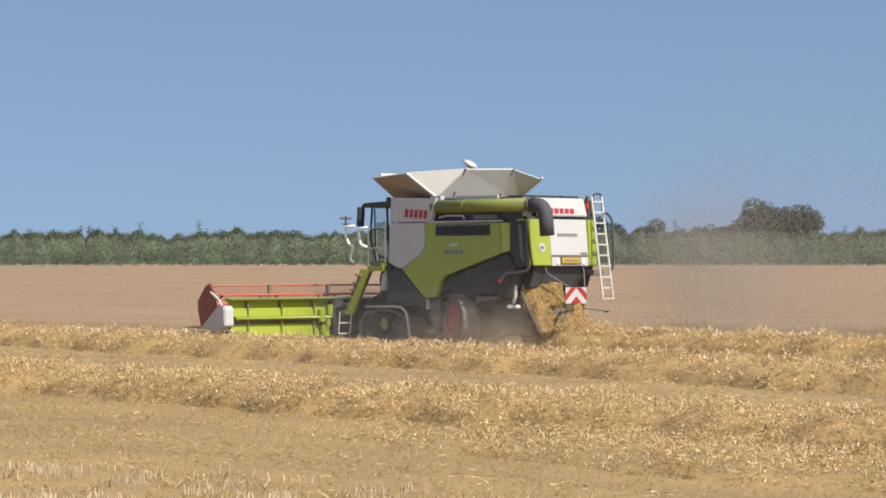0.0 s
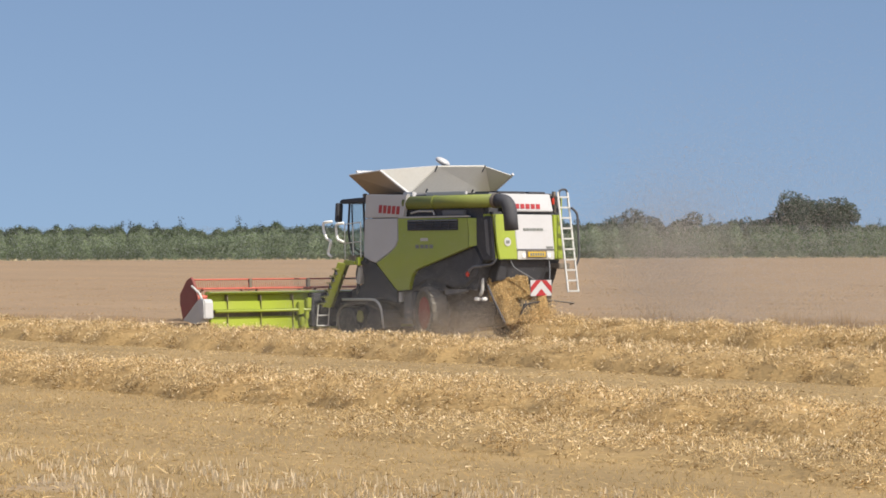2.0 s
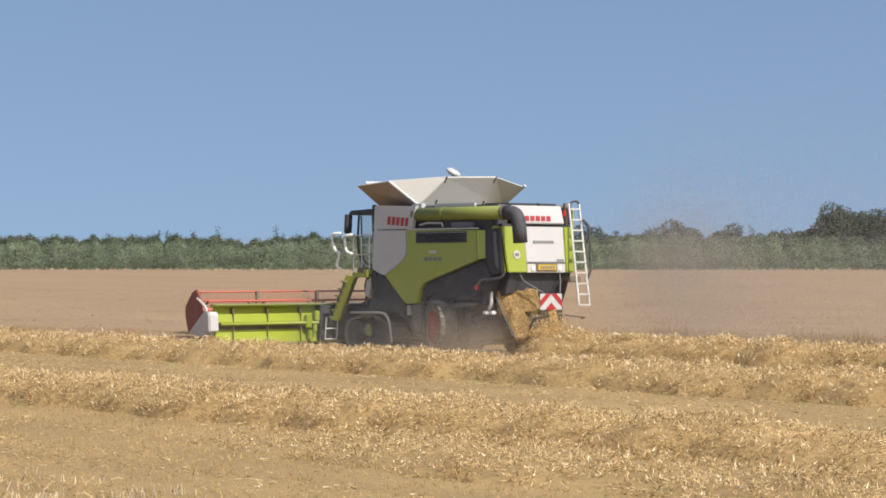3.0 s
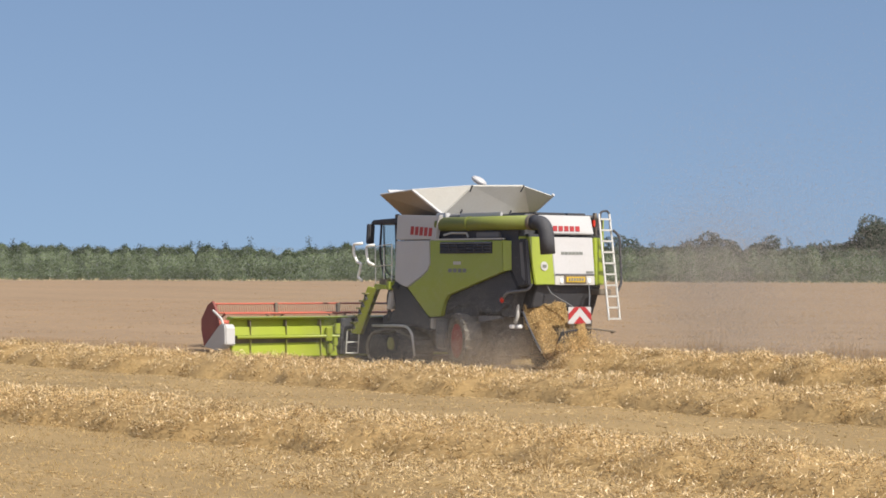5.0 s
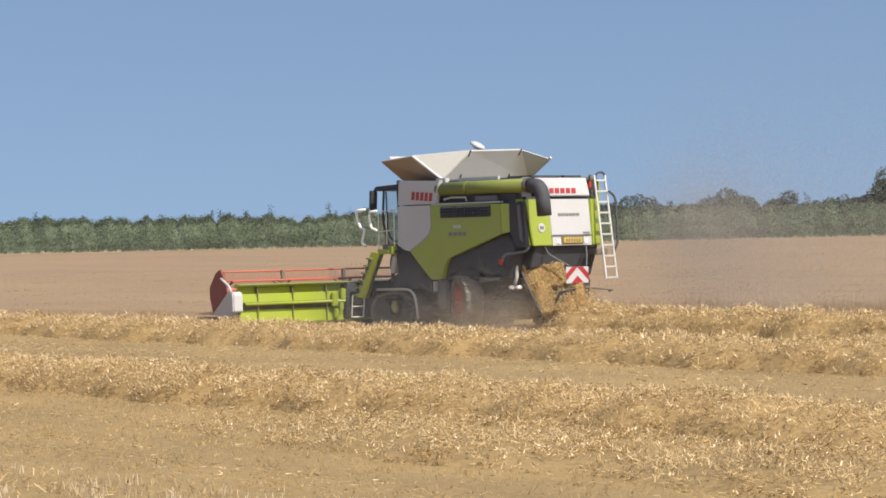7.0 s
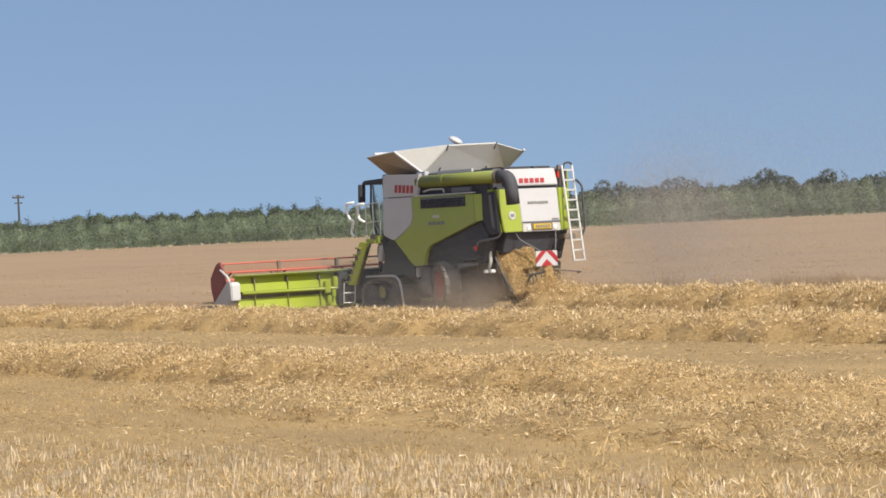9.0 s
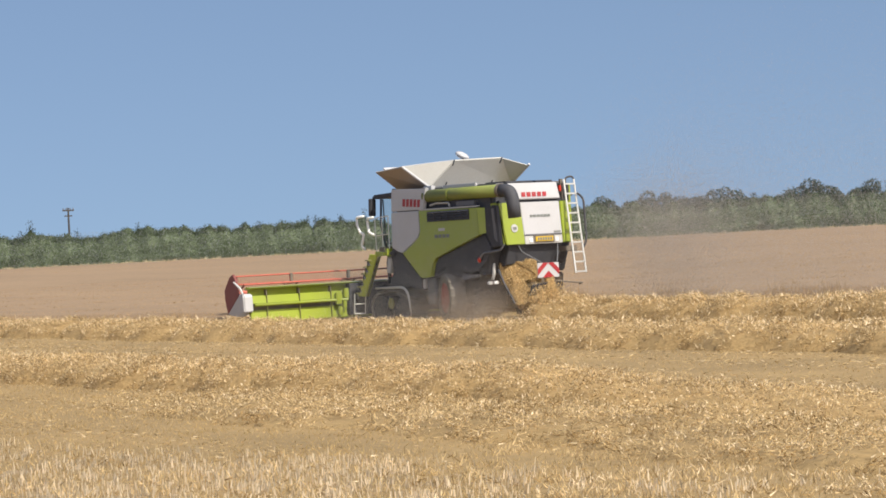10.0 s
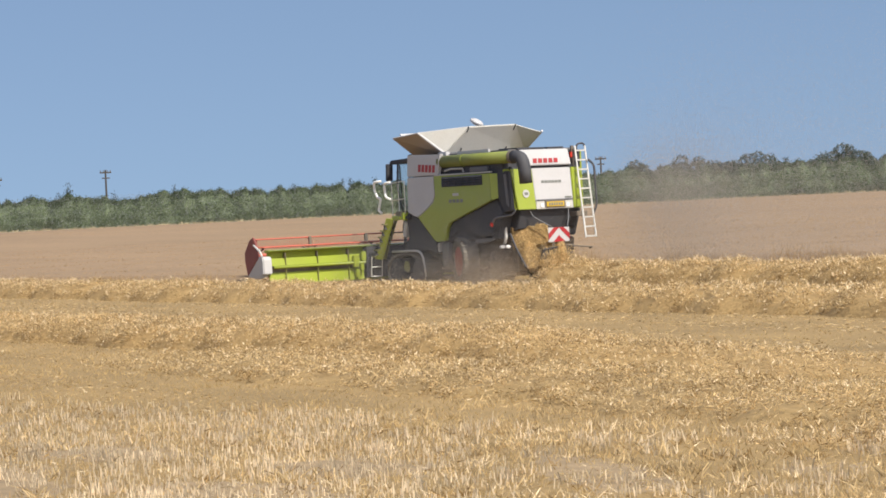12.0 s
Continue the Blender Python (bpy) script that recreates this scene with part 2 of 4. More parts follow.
stubble("stubble", 16, 58, -36, -22, 36000, 0.10, 0.013, M_PALE, "bleached pale tufts on the bare earth", tuft=24, tilt=0.2, strip=True)
stubble("stubble", 40, 66, -28.0, -19, 20000, 0.085, 0.012, M_STRAW, "upright straw tufts along the flattened bed", tuft=13, tilt=0.5)
stubble("stubble", 16, 58, -36, -22, 22000, 0.09, 0.012, M_STRAW, "golden straw tufts among the bleached stubble", tuft=20, tilt=0.6, strip=True)
stubble("stubble", 16, 58, -36, -22, 8000, 0.07, 0.011, M_BROWN, "brown broken stalks between the stubble", tuft=9, tilt=0.9, strip=True)


def litter(count, x0, x1, y0, y1, size, width, material, label):
    """Loose straws lying flat on the stubble in streaks along the rows."""
    px, py = rs.uniform(x0, x1, count), rs.uniform(y0, y1, count)
    keep = np.sin(py * 2.9 + 0.8 * np.sin(px * 0.21)) + 0.7 * np.sin(py * 1.3 + px * 0.13) > rs.normal(-0.2, 0.7, count)
    px, py = px[keep], py[keep]
    py = py + SKEW * px
    n = len(px)
    d = np.stack([rs.normal(size=n), 0.6 * rs.normal(size=n), np.abs(0.12 * rs.normal(size=n))], 1)
    d *= (size * rs.uniform(0.4, 1.3, n) / np.linalg.norm(d, axis=1))[:, None]
    me = blades("loose_straw", np.stack([px, py, rise(px, py) + rs.uniform(0.01, 0.05, n)], 1), d, width * rs.uniform(0.6, 1.4, n), material, flat=1.5)
    return tagged(new("loose_straw", me), label, "loose straw", kind="stuff")


litter(70000, -50, 72, -19, 3, 0.12, 0.016, M_STRAW, "thin golden straw scattered over the stubble")
litter(26000, -50, 72, -19, 3, 0.12, 0.016, M_BROWN, "thin brown straw scattered over the stubble")
litter(40000, 5, 68, -33, -18, 0.10, 0.011, M_STRAW, "thin golden straw scattered over the stubble")
litter(22000, 5, 68, -33, -18, 0.10, 0.011, M_BROWN, "thin brown straw scattered over the stubble")
litter(9000, -20, 68, -33, -3, 0.11, 0.011, M_GLINT, "single straws in the pale glint colour on the stubble")
ex, ev = np.meshgrid(np.linspace(8, 62, 300), np.linspace(0, 1, 40), indexing="ij")
ey = pale_edge(ex) - 0.4 + 0.25 * lump(ex * 3.1, 1.0) - 10.5 * ev
ez = -0.05 + 0.042 * np.clip(ev / 0.3, 0, 1) + 0.035 * np.sin(ex * 1.1 + 1.3 * np.sin(ey * 1.4)) * np.sin(ey * 1.9 + 0.5 * ex) + rs.uniform(-0.012, 0.012, ex.shape)
earth = new("bare_earth", mesh_from("bare_earth", np.stack([ex, ey, ez], -1).reshape(-1, 3), sheet(300, 40), M_EARTH))
tagged(earth, "patches of dry grey earth between the stubble", "bare earth", kind="stuff")


# ---- standing wheat ----
CROP = 0.54


def crop(name, xs, ys, edge_x=None, edge_y=0.0):
    """A sheet at the height of the ears that slopes down to the ground along its cut edges."""
    x, y = np.meshgrid(xs, ys, indexing="ij")
    full = np.clip((y - edge_y) / 0.6, 0, 1)
    if edge_x is not None:
        full = full * np.clip((edge_x - x) / 0.6, 0, 1)
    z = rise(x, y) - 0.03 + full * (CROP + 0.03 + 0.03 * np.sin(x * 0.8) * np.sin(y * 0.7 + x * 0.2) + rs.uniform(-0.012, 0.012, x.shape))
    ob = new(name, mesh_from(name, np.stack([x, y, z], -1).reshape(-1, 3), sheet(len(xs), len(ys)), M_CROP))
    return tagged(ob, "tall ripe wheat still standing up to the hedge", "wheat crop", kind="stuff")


far_y = np.concatenate([np.linspace(-6.0, 30, 100), np.geomspace(31.5, 300, 60)])
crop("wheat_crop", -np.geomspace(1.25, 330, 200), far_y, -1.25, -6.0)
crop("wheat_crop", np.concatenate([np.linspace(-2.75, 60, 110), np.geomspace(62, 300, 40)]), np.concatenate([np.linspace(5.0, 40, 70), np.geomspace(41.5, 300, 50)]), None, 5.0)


def ears(count, x0, x1, y0, y1, low, high, width):
    px, py = rs.uniform(x0, x1, count), rs.uniform(y0, y1, count)
    ok = np.where(px < -2.7, py > -5.7, py > 5.6)
    px, py = px[ok], py[ok]
    n = len(px)
    d = np.stack([rs.normal(0, 0.8, n), rs.normal(0, 0.8, n), np.ones(n)], 1) * rs.uniform(low, high, n)[:, None]
    me = blades("wheat_ears", np.stack([px, py, rise(px, py) + CROP - 0.06], 1), d, width * rs.uniform(0.6, 1.4, n), M_EARS)
    return tagged(new("wheat_ears", me), "ripe wheat ears over the standing crop", "wheat ears", kind="stuff")


ears(80000, -70, 40, -5.7, 50, 0.065, 0.11, 0.03)
ears(50000, -190, 60, 45, 150, 0.065, 0.11, 0.05)


def edge_stalks(a, b, count, tall):
    t = rs.uniform(size=count)
    p = np.stack([a[0] + (b[0] - a[0]) * t + rs.normal(0, 0.08, count), a[1] + (b[1] - a[1]) * t + rs.normal(0, 0.25, count), np.zeros(count)], 1)
    ragged = 0.75 + 0.35 * np.sin(p[:, 0] * 1.9) * np.sin(p[:, 0] * 0.73 + 1)
    d = np.stack([rs.normal(0, 0.12, count), rs.normal(0, 0.12, count), tall * CROP * ragged * rs.uniform(0.4, 1.15, count)], 1)
    return tagged(new("wheat_stalks", blades("wheat_stalks", p, d, rs.uniform(0.01, 0.03, count), M_EARS)), "ripe wheat stalks along the cut edge", "wheat stalks", kind="stuff")


edge_stalks((-60, -6.0), (-2.7, -6.0), 22000, 1.2)
edge_stalks((-2.7, 5.3), (60, 5.3), 18000, 1.5)


# ---- hedge, trees, poles ----
def polar(yaw, dist):
    """A place on the ground from the middle of the fan: yaw in degrees to the left of +y."""
    return CX - dist * math.sin(radians(yaw)), CY + dist * math.cos(radians(yaw))


def leaf_cloud(name, centers, radii, count, size, material):
    """Leaf sprays over the skins of many small clumps."""
    c, r = np.asarray(centers, float), np.asarray(radii, float)
    wgt = r[:, 0] * r[:, 2]
    k = rs.choice(len(c), count, p=wgt / wgt.sum())
    u = rs.normal(size=(count, 3))
    u /= np.linalg.norm(u, axis=1)[:, None]
    p = c[k] + u * r[k] * rs.uniform(0.65, 1.08, count)[:, None]
    d = rs.normal(size=(count, 3)) + 0.6 * u
    d *= (size * rs.uniform(0.5, 1.3, count) / np.linalg.norm(d, axis=1))[:, None]
    return blades(name, p - d / 2, d, size * rs.uniform(0.6, 1.2, count), material)


HEDGE = 252.0


def hedge_height(yaw):
    dome = abs(math.sin(yaw * 1.35 + 1.3 * math.sin(yaw * 0.9) + 0.7 * math.sin(yaw * 2.7))) ** 0.6
    return 3.25 + 0.75 * dome + 0.16 * math.sin(yaw * 4.3 + 2 * math.sin(yaw * 1.7)) + 0.14 * math.sin(yaw * 14.0 + 2) + 0.08 * math.sin(yaw * 31.0)


core_v, core_yaw = [], np.linspace(29, 72, 600)
for a in core_yaw:
    h = hedge_height(float(a)) * (0.96 + 0.02 * math.sin(a * 9) + 0.02 * math.sin(a * 23 + 1))
    for k in range(13):
        w = k / 12
        swell = 0.5 * math.sin(a * 2.3 + 5 * w) * math.sin(a * 1.3 - 9 * w) + 0.35 * math.sin(a * 6.1 + 12 * w) * math.sin(a * 3.7 - 15 * w)
        dd = -1.7 + 1.9 * w ** 2.5 - 0.45 * swell * (1 - w)
        x, y = polar(float(a), HEDGE + dd)
        core_v.append((x, y, float(rise(x, y)) - 0.2 + w * (h + 0.2) * (1 + 0.05 * swell)))
    x, y = polar(float(a), HEDGE + 1.4)
    core_v.append((x, y, float(rise(x, y)) - 0.3))
grid = np.array(core_v).reshape(len(core_yaw), 14, 3)


def skin(n, low, high):
    """Points spread over the thicket's front and top."""
    i, k = rs.uniform(0, len(core_yaw) - 1.001, n), rs.uniform(low, high, n) * 12
    a, b = i.astype(int), np.minimum(k.astype(int), 11)
    f, g = (i - a)[:, None], (k - b)[:, None]
    return (grid[a, b] * (1 - f) + grid[a + 1, b] * f) * (1 - g) + (grid[a, b + 1] * (1 - f) + grid[a + 1, b + 1] * f) * g


def sprays(p, size, lift):
    n = len(p)
    d = rs.normal(size=(n, 3)) + np.array([0.3, -0.3, lift])
    d *= (size * rs.uniform(0.5, 1.4, n) / np.linalg.norm(d, axis=1))[:, None]
    clump = 0.10 + 0.12 * np.sin(p[:, 0] * 2.1 + p[:, 2] * 3.0) * np.sin(p[:, 1] * 2.3 - p[:, 2] * 2.2)
    return p + rs.normal(0, 0.12, (n, 3)) + clump[:, None] * np.array([0.75, -0.65, 0.5]), d, size * rs.uniform(0.4, 0.9, n)


hedge = new("hedge", blades("hedge", *sprays(np.concatenate([skin(180000, 0, 1), skin(45000, 0.86, 1)]), 0.13, 0.3), M_LEAF))
tagged(hedge, "long overgrown green hedge along the far field edge", "hedge", kind="stuff")
core = new("thicket", mesh_from("thicket", core_v, sheet(len(core_yaw), 14), M_THICKET))
core.parent = hedge
tagged(core, kind="stuff")
# a few young shoots stand over the hedge's top
tips = skin(30, 0.97, 1)
shoot = np.repeat(tips, 60, axis=0) + rs.normal(0, 1, (30 * 60, 3)) * np.array([0.10, 0.10, 0.0]) + np.array([0, 0, 1.0]) * (rs.uniform(0, 1, (30 * 60, 1)) ** 1.5 * rs.uniform(0.35, 1.0, (30, 1)).repeat(60, axis=0))
shoots = new("shoots", blades("shoots", *sprays(shoot, 0.12, 0.8), M_DARKLEAF, True))
shoots.parent = hedge
tagged(shoots, kind="stuff")
n = 20000
ga_, gd_ = rs.uniform(30, 71, n), HEDGE - 3.5 + rs.uniform(-1.2, 0.8, n)
gp = np.stack([CX - gd_ * np.sin(np.radians(ga_)), CY + gd_ * np.cos(np.radians(ga_))], 1)
gd3 = np.stack([rs.normal(0, 0.12, n), rs.normal(0, 0.12, n), rs.uniform(0.45, 0.8, n) * (0.85 + 0.15 * np.sin(ga_ * 31) * np.sin(ga_ * 12.7))], 1)
grass = new("grass_verge", blades("grass_verge", np.column_stack([gp, rise(gp[:, 0], gp[:, 1]) + 0.1]), gd3, rs.uniform(0.05, 0.16, n), M_DRYGRASS))
tagged(grass, "dry pale grass verge at the foot of the hedge", "grass", kind="stuff")


def tree(yaw, dist, height, spread, label, base=0.0, clumps=34, leaves=5200, material=None, size=0.42):
    """A tapered trunk with limbs and a crown of many uneven clumps."""
    x, y = polar(yaw, dist)
    root = new("tree", None)
    root.location = (x, y, float(rise(x, y)) + base)
    tagged(root, label, "tree", "trees beyond the field")
    bm = bmesh.new()
    limbs = [((0, 0, 0), (0.1, 0, height * 0.62), 0.05 * height * 0.6, 0.02 * height)]
    for k in range(7):
        a = k * 2.4
        z0 = height * rs.uniform(0.2, 0.45)
        limbs.append(((0.03, 0, z0), (math.cos(a) * spread * 0.6, math.sin(a) * spread * 0.6, height * rs.uniform(0.5, 0.85)), 0.016 * height, 0.006 * height))
    for a, b, r0, r1 in limbs:
        axis = Vector(b) - Vector(a)
        m = Matrix.Translation((Vector(a) + Vector(b)) / 2) @ axis.to_track_quat("Z", "Y").to_matrix().to_4x4()
        bmesh.ops.create_cone(bm, cap_ends=True, segments=7, radius1=r0, radius2=r1, depth=axis.length, matrix=m)
    me = bpy.data.meshes.new("trunk")
    bm.to_mesh(me)
    bm.free()
    me.materials.append(M_BARK)
    new("trunk", me).parent = root
    c, r = [], []
    while len(c) < clumps:
        q = rs.uniform(-1, 1, 3)
        if np.linalg.norm(q) > 1:
            continue
        k = height * rs.uniform(0.08, 0.17)
        c.append((q[0] * spread * 0.85, q[1] * spread * 0.85, height * (0.58 + 0.36 * q[2])))
        r.append((k * 1.2, k * 1.2, k))
    crown = new("crown", leaf_cloud("crown", c, r, leaves, size, material or M_LEAF2))
    crown.parent = root
    return root


# ---- combine harvester ----
LIME = surface("lime_paint", (0.25, 0.32, 0.02), 0.35, vary=0.06, scale=1.5, fine=25, dirt_amount=0.16, coat=0.3)
OLIVE = surface("olive_paint", (0.15, 0.185, 0.03), 0.55, vary=0.1, scale=2, fine=30, dirt_amount=0.12)
HUB = surface("dusty_lime_paint", (0.15, 0.18, 0.03), 0.6, vary=0.2, scale=3, fine=30, dirt_amount=0.4)
WHITE = surface("white_paint", (0.44, 0.445, 0.465), 0.4, vary=0.05, scale=1.5, fine=25, dirt_amount=0.14, coat=0.2)
RAILW = surface("white_tube_paint", (0.80, 0.80, 0.78), 0.4, vary=0.05, scale=2, fine=30, dirt_amount=0.06)
GREYW = surface("grey_white_sheet", (0.49, 0.49, 0.465), 0.55, vary=0.07, scale=1.2, fine=20, dirt_amount=0.16)
# the left flap's shade is put into this darker brown-grey
SHADED_FLAP = surface("shaded_flap_sheet", (0.25, 0.20, 0.165), 0.6, vary=0.1, scale=1.2, fine=20, dirt_amount=0.2)
BLACK = surface("black_plastic", (0.048, 0.052, 0.064), 0.65, vary=0.25, scale=2, fine=30, dirt_amount=0.05, spec=0.25)
SLATE = surface("slate_paint", (0.10, 0.11, 0.13), 0.5, vary=0.1, scale=2, fine=30, dirt_amount=0.15)
SILVER = surface("grey_paint", (0.45, 0.45, 0.44), 0.45, vary=0.1, scale=2, fine=30, dirt_amount=0.12)
STEEL = surface("galvanised_steel", (0.62, 0.62, 0.60), 0.45, metal=0.4, vary=0.1, scale=3, fine=40, dirt_amount=0.1)
DARK = surface("dark_steel", (0.066, 0.066, 0.07), 0.6, vary=0.3, scale=2, fine=30, dirt_amount=0.4)
RUBBER = surface("dusty_rubber", (0.05, 0.047, 0.043), 0.85, vary=0.3, scale=3, fine=40, dirt=(0.28, 0.25, 0.205), dirt_amount=0.55)
RED = surface("red_paint", (0.31, 0.016, 0.024), 0.4, vary=0.1, scale=2, fine=30, dirt_amount=0.06)
ORANGE = surface("red_reel_paint", (0.50, 0.105, 0.07), 0.45, vary=0.1, scale=2, fine=30, dirt_amount=0.15)
MAROON = surface("maroon_paint", (0.20, 0.04, 0.04), 0.5, vary=0.15, scale=2, fine=30, dirt_amount=0.2)
YELLOW = surface("yellow_plate", (0.52, 0.35, 0.03), 0.4, vary=0.05, scale=5, fine=50)
MARK = surface("grey_lettering", (0.16, 0.17, 0.16), 0.5, vary=0.05)
LENS = surface("lamp_lens", (0.85, 0.85, 0.85), 0.15, vary=0.03)
AMBER = surface("red_lens", (0.55, 0.05, 0.03), 0.2, vary=0.05)
GLASS = bpy.data.materials.new("cab_glass")
GLASS.use_nodes = True
_g = GLASS.node_tree
_t, _gl, _mx = _g.nodes.new("ShaderNodeBsdfTransparent"), _g.nodes.new("ShaderNodeBsdfGlossy"), _g.nodes.new("ShaderNodeMixShader")
_t.inputs["Color"].default_value, _gl.inputs["Roughness"].default_value, _mx.inputs["Fac"].default_value = (0.95, 0.96, 0.95, 1), 0.03, 0.05
_g.links.new(_t.outputs[0], _mx.inputs[1])
_g.links.new(_gl.outputs[0], _mx.inputs[2])
_g.links.new(_mx.outputs[0], _g.nodes["Material Output"].inputs["Surface"])


def part(name, bm, material, parent, label="", bevel=0.0, smooth=False):
    """Links a bmesh as one mesh object under a thing or a part."""
    bmesh.ops.recalc_face_normals(bm, faces=bm.faces)
    if bevel:
        sharp = [e for e in bm.edges if len(e.link_faces) == 2 and e.calc_face_angle() > 0.5]
        bmesh.ops.bevel(bm, geom=sharp, offset=bevel, segments=2, affect="EDGES", clamp_overlap=True)
    me = bpy.data.meshes.new(name)
    bm.to_mesh(me)
    bm.free()
    me.materials.append(material)
    if smooth:
        me.polygons.foreach_set("use_smooth", [True] * len(me.polygons))
    ob = new(name, me)
    ob.parent = parent
    if label:
        tagged(ob, label)
    return ob


def prism(poly, y0, y1):
    """A plate with the outline poly in x and z, between y0 and y1."""
    bm = bmesh.new()
    a = [bm.verts.new((x, y0, z)) for x, z in poly]
    b = [bm.verts.new((x, y1, z)) for x, z in poly]
    bm.faces.new(a)
    bm.faces.new(b[::-1])
    for i in range(len(a)):
        j = (i + 1) % len(a)
        bm.faces.new((a[i], b[i], b[j], a[j]))
    return bm


def slab(corners, thick):
    """A plate through the given corners, thickened along its normal."""
    bm = bmesh.new()
    c = [Vector(p) for p in corners]
    n = (c[1] - c[0]).cross(c[2] - c[0]).normalized() * thick
    a = [bm.verts.new(p) for p in c]
    b = [bm.verts.new(p + n) for p in c]
    bm.faces.new(a)
    bm.faces.new(b[::-1])
    for i in range(len(a)):
        j = (i + 1) % len(a)
        bm.faces.new((a[i], b[i], b[j], a[j]))
    return bm


def block(x0, x1, y0, y1, z0, z1):
    return prism([(x0, z0), (x1, z0), (x1, z1), (x0, z1)], y0, y1)


def pipe(points, r, seg=8, closed=False, bm=None):
    """A round tube along a line of points; r may differ from point to point."""
    bm = bm or bmesh.new()
    pts = [Vector(p) for p in points]
    rad_ = r if isinstance(r, (list, tuple)) else [r] * len(pts)
    rings, up = [], Vector((0.31, 0.17, 0.93)).normalized()
    for i, p in enumerate(pts):
        d = (pts[min(i + 1, len(pts) - 1)] - pts[max(i - 1, 0)]).normalized()
        if abs(d.dot(up)) > 0.97:
            up = Vector((1, 0.2, 0)).normalized()
        u = d.cross(up).normalized()
        v = d.cross(u).normalized()
        up = -v if (-v).dot(up) > 0 else v
        rings.append([bm.verts.new(p + rad_[i] * (math.cos(2 * math.pi * k / seg) * u + math.sin(2 * math.pi * k / seg) * up)) for k in range(seg)])
    for q, s in zip(rings, rings[1:]):
        for k in range(seg):
            bm.faces.new((q[k], q[(k + 1) % seg], s[(k + 1) % seg], s[k]))
    bm.faces.new(rings[0][::-1])
    bm.faces.new(rings[-1])
    return bm


def rounded(points, cut=0.08, steps=3):
    """The same line with its inner corners rounded."""
    pts = [Vector(p) for p in points]
    out = [pts[0]]
    for a, b, c in zip(pts, pts[1:], pts[2:]):
        p, q = b + (a - b).normalized() * min(cut, (a - b).length / 2), b + (c - b).normalized() * min(cut, (c - b).length / 2)
        out += [p.lerp(b, t).lerp(b.lerp(q, t), t) for t in [k / steps for k in range(steps + 1)]]
    return out + [pts[-1]]


def drum(cx, cz, r, y0, y1, seg=32, hole=0.0):
    """A wheel-like disc or ring about the y axis."""
    bm = bmesh.new()
    prof = [(hole, y0), (r, y0), (r, y1), (hole, y1)] if hole else [(0.001, y0), (r, y0), (r, y1), (0.001, y1)]
    return turned(bm, prof, cx, cz, seg)


def turned(bm, prof, cx, cz, seg=32):
    rings = [[bm.verts.new((cx + r * math.cos(2 * math.pi * k / seg), y, cz + r * math.sin(2 * math.pi * k / seg))) for k in range(seg)] for r, y in prof]
    for a, b in zip(rings, rings[1:] + rings[:1]):
        for k in range(seg):
            bm.faces.new((a[k], a[(k + 1) % seg], b[(k + 1) % seg], b[k]))
    return bm


combine = new("combine_harvester", None)
tagged(combine, "lime green and white tracked combine harvester cutting ripe wheat", "combine harvester")
SIDE = -1.65

# body, left side
core = part("body", prism([(1.35, 1.25), (5.6, 1.35), (5.9, 2.1), (6.0, 3.86), (1.4, 3.86), (1.3, 2.2)], -1.50, 1.35), BLACK, combine, "black inner body and chassis", 0.03)
part("chassis", block(0.9, 5.2, -1.0, 1.0, 0.55, 1.3), DARK, combine, "dusty dark chassis", 0.02)
part("upper_panel", prism([(1.25, 3.31), (1.31, 3.97), (3.02, 3.92), (2.84, 3.31)], SIDE, SIDE + 0.14), WHITE, combine, "white upper side panel", 0.02)
part("edge_trim", prism([(3.03, 3.94), (3.09, 3.94), (2.90, 3.28), (2.84, 3.28)], SIDE - 0.03, SIDE + 0.1), WHITE, combine, "white slanted trim", 0.01)
part("lower_panel", prism([(1.21, 2.24), (1.25, 3.29), (2.66, 3.29), (2.68, 2.70), (2.58, 2.52), (2.30, 2.34), (1.74, 2.07), (1.5, 2.12)], SIDE, SIDE + 0.12), WHITE, combine, "white lower side panel", 0.02)
part("side_panel", prism([(2.67, 3.29), (5.52, 3.26), (5.56, 2.49), (3.40, 1.88), (3.24, 1.70), (3.12, 1.34), (2.68, 1.31), (2.55, 1.38), (1.76, 2.06), (2.31, 2.33), (2.59, 2.51), (2.69, 2.70)], SIDE - 0.012, SIDE + 0.12), LIME, combine, "lime green side panel", 0.015)
part("panel_edge", slab([(5.53, SIDE - 0.012, 3.26), (5.57, SIDE - 0.012, 2.49), (5.74, SIDE + 0.14, 2.53), (5.70, SIDE + 0.14, 3.25)], 0.05), LIME, combine, "lime rounded rear edge of the side panel", 0.01)
part("panel_rim", block(2.7, 5.52, SIDE - 0.02, SIDE + 0.1, 3.285, 3.325), SILVER, combine, "pale top rim", 0.008)
vent = part("vent", block(3.08, 5.15, SIDE - 0.02, SIDE + 0.02, 2.93, 3.24), BLACK, combine, "black louvred air vent", 0.01)
for k in range(4):
    z = 2.96 + 0.075 * k
    part("slat", slab([(3.12, SIDE - 0.05, z), (5.11, SIDE - 0.05, z), (5.11, SIDE - 0.018, z + 0.045), (3.12, SIDE - 0.018, z + 0.045)], 0.012), BLACK, vent)
for k in range(5):
    x = 3.46 + 0.33 * k
    part("divider", block(x, x + 0.025, SIDE - 0.055, SIDE - 0.01, 2.94, 3.23), BLACK, vent)
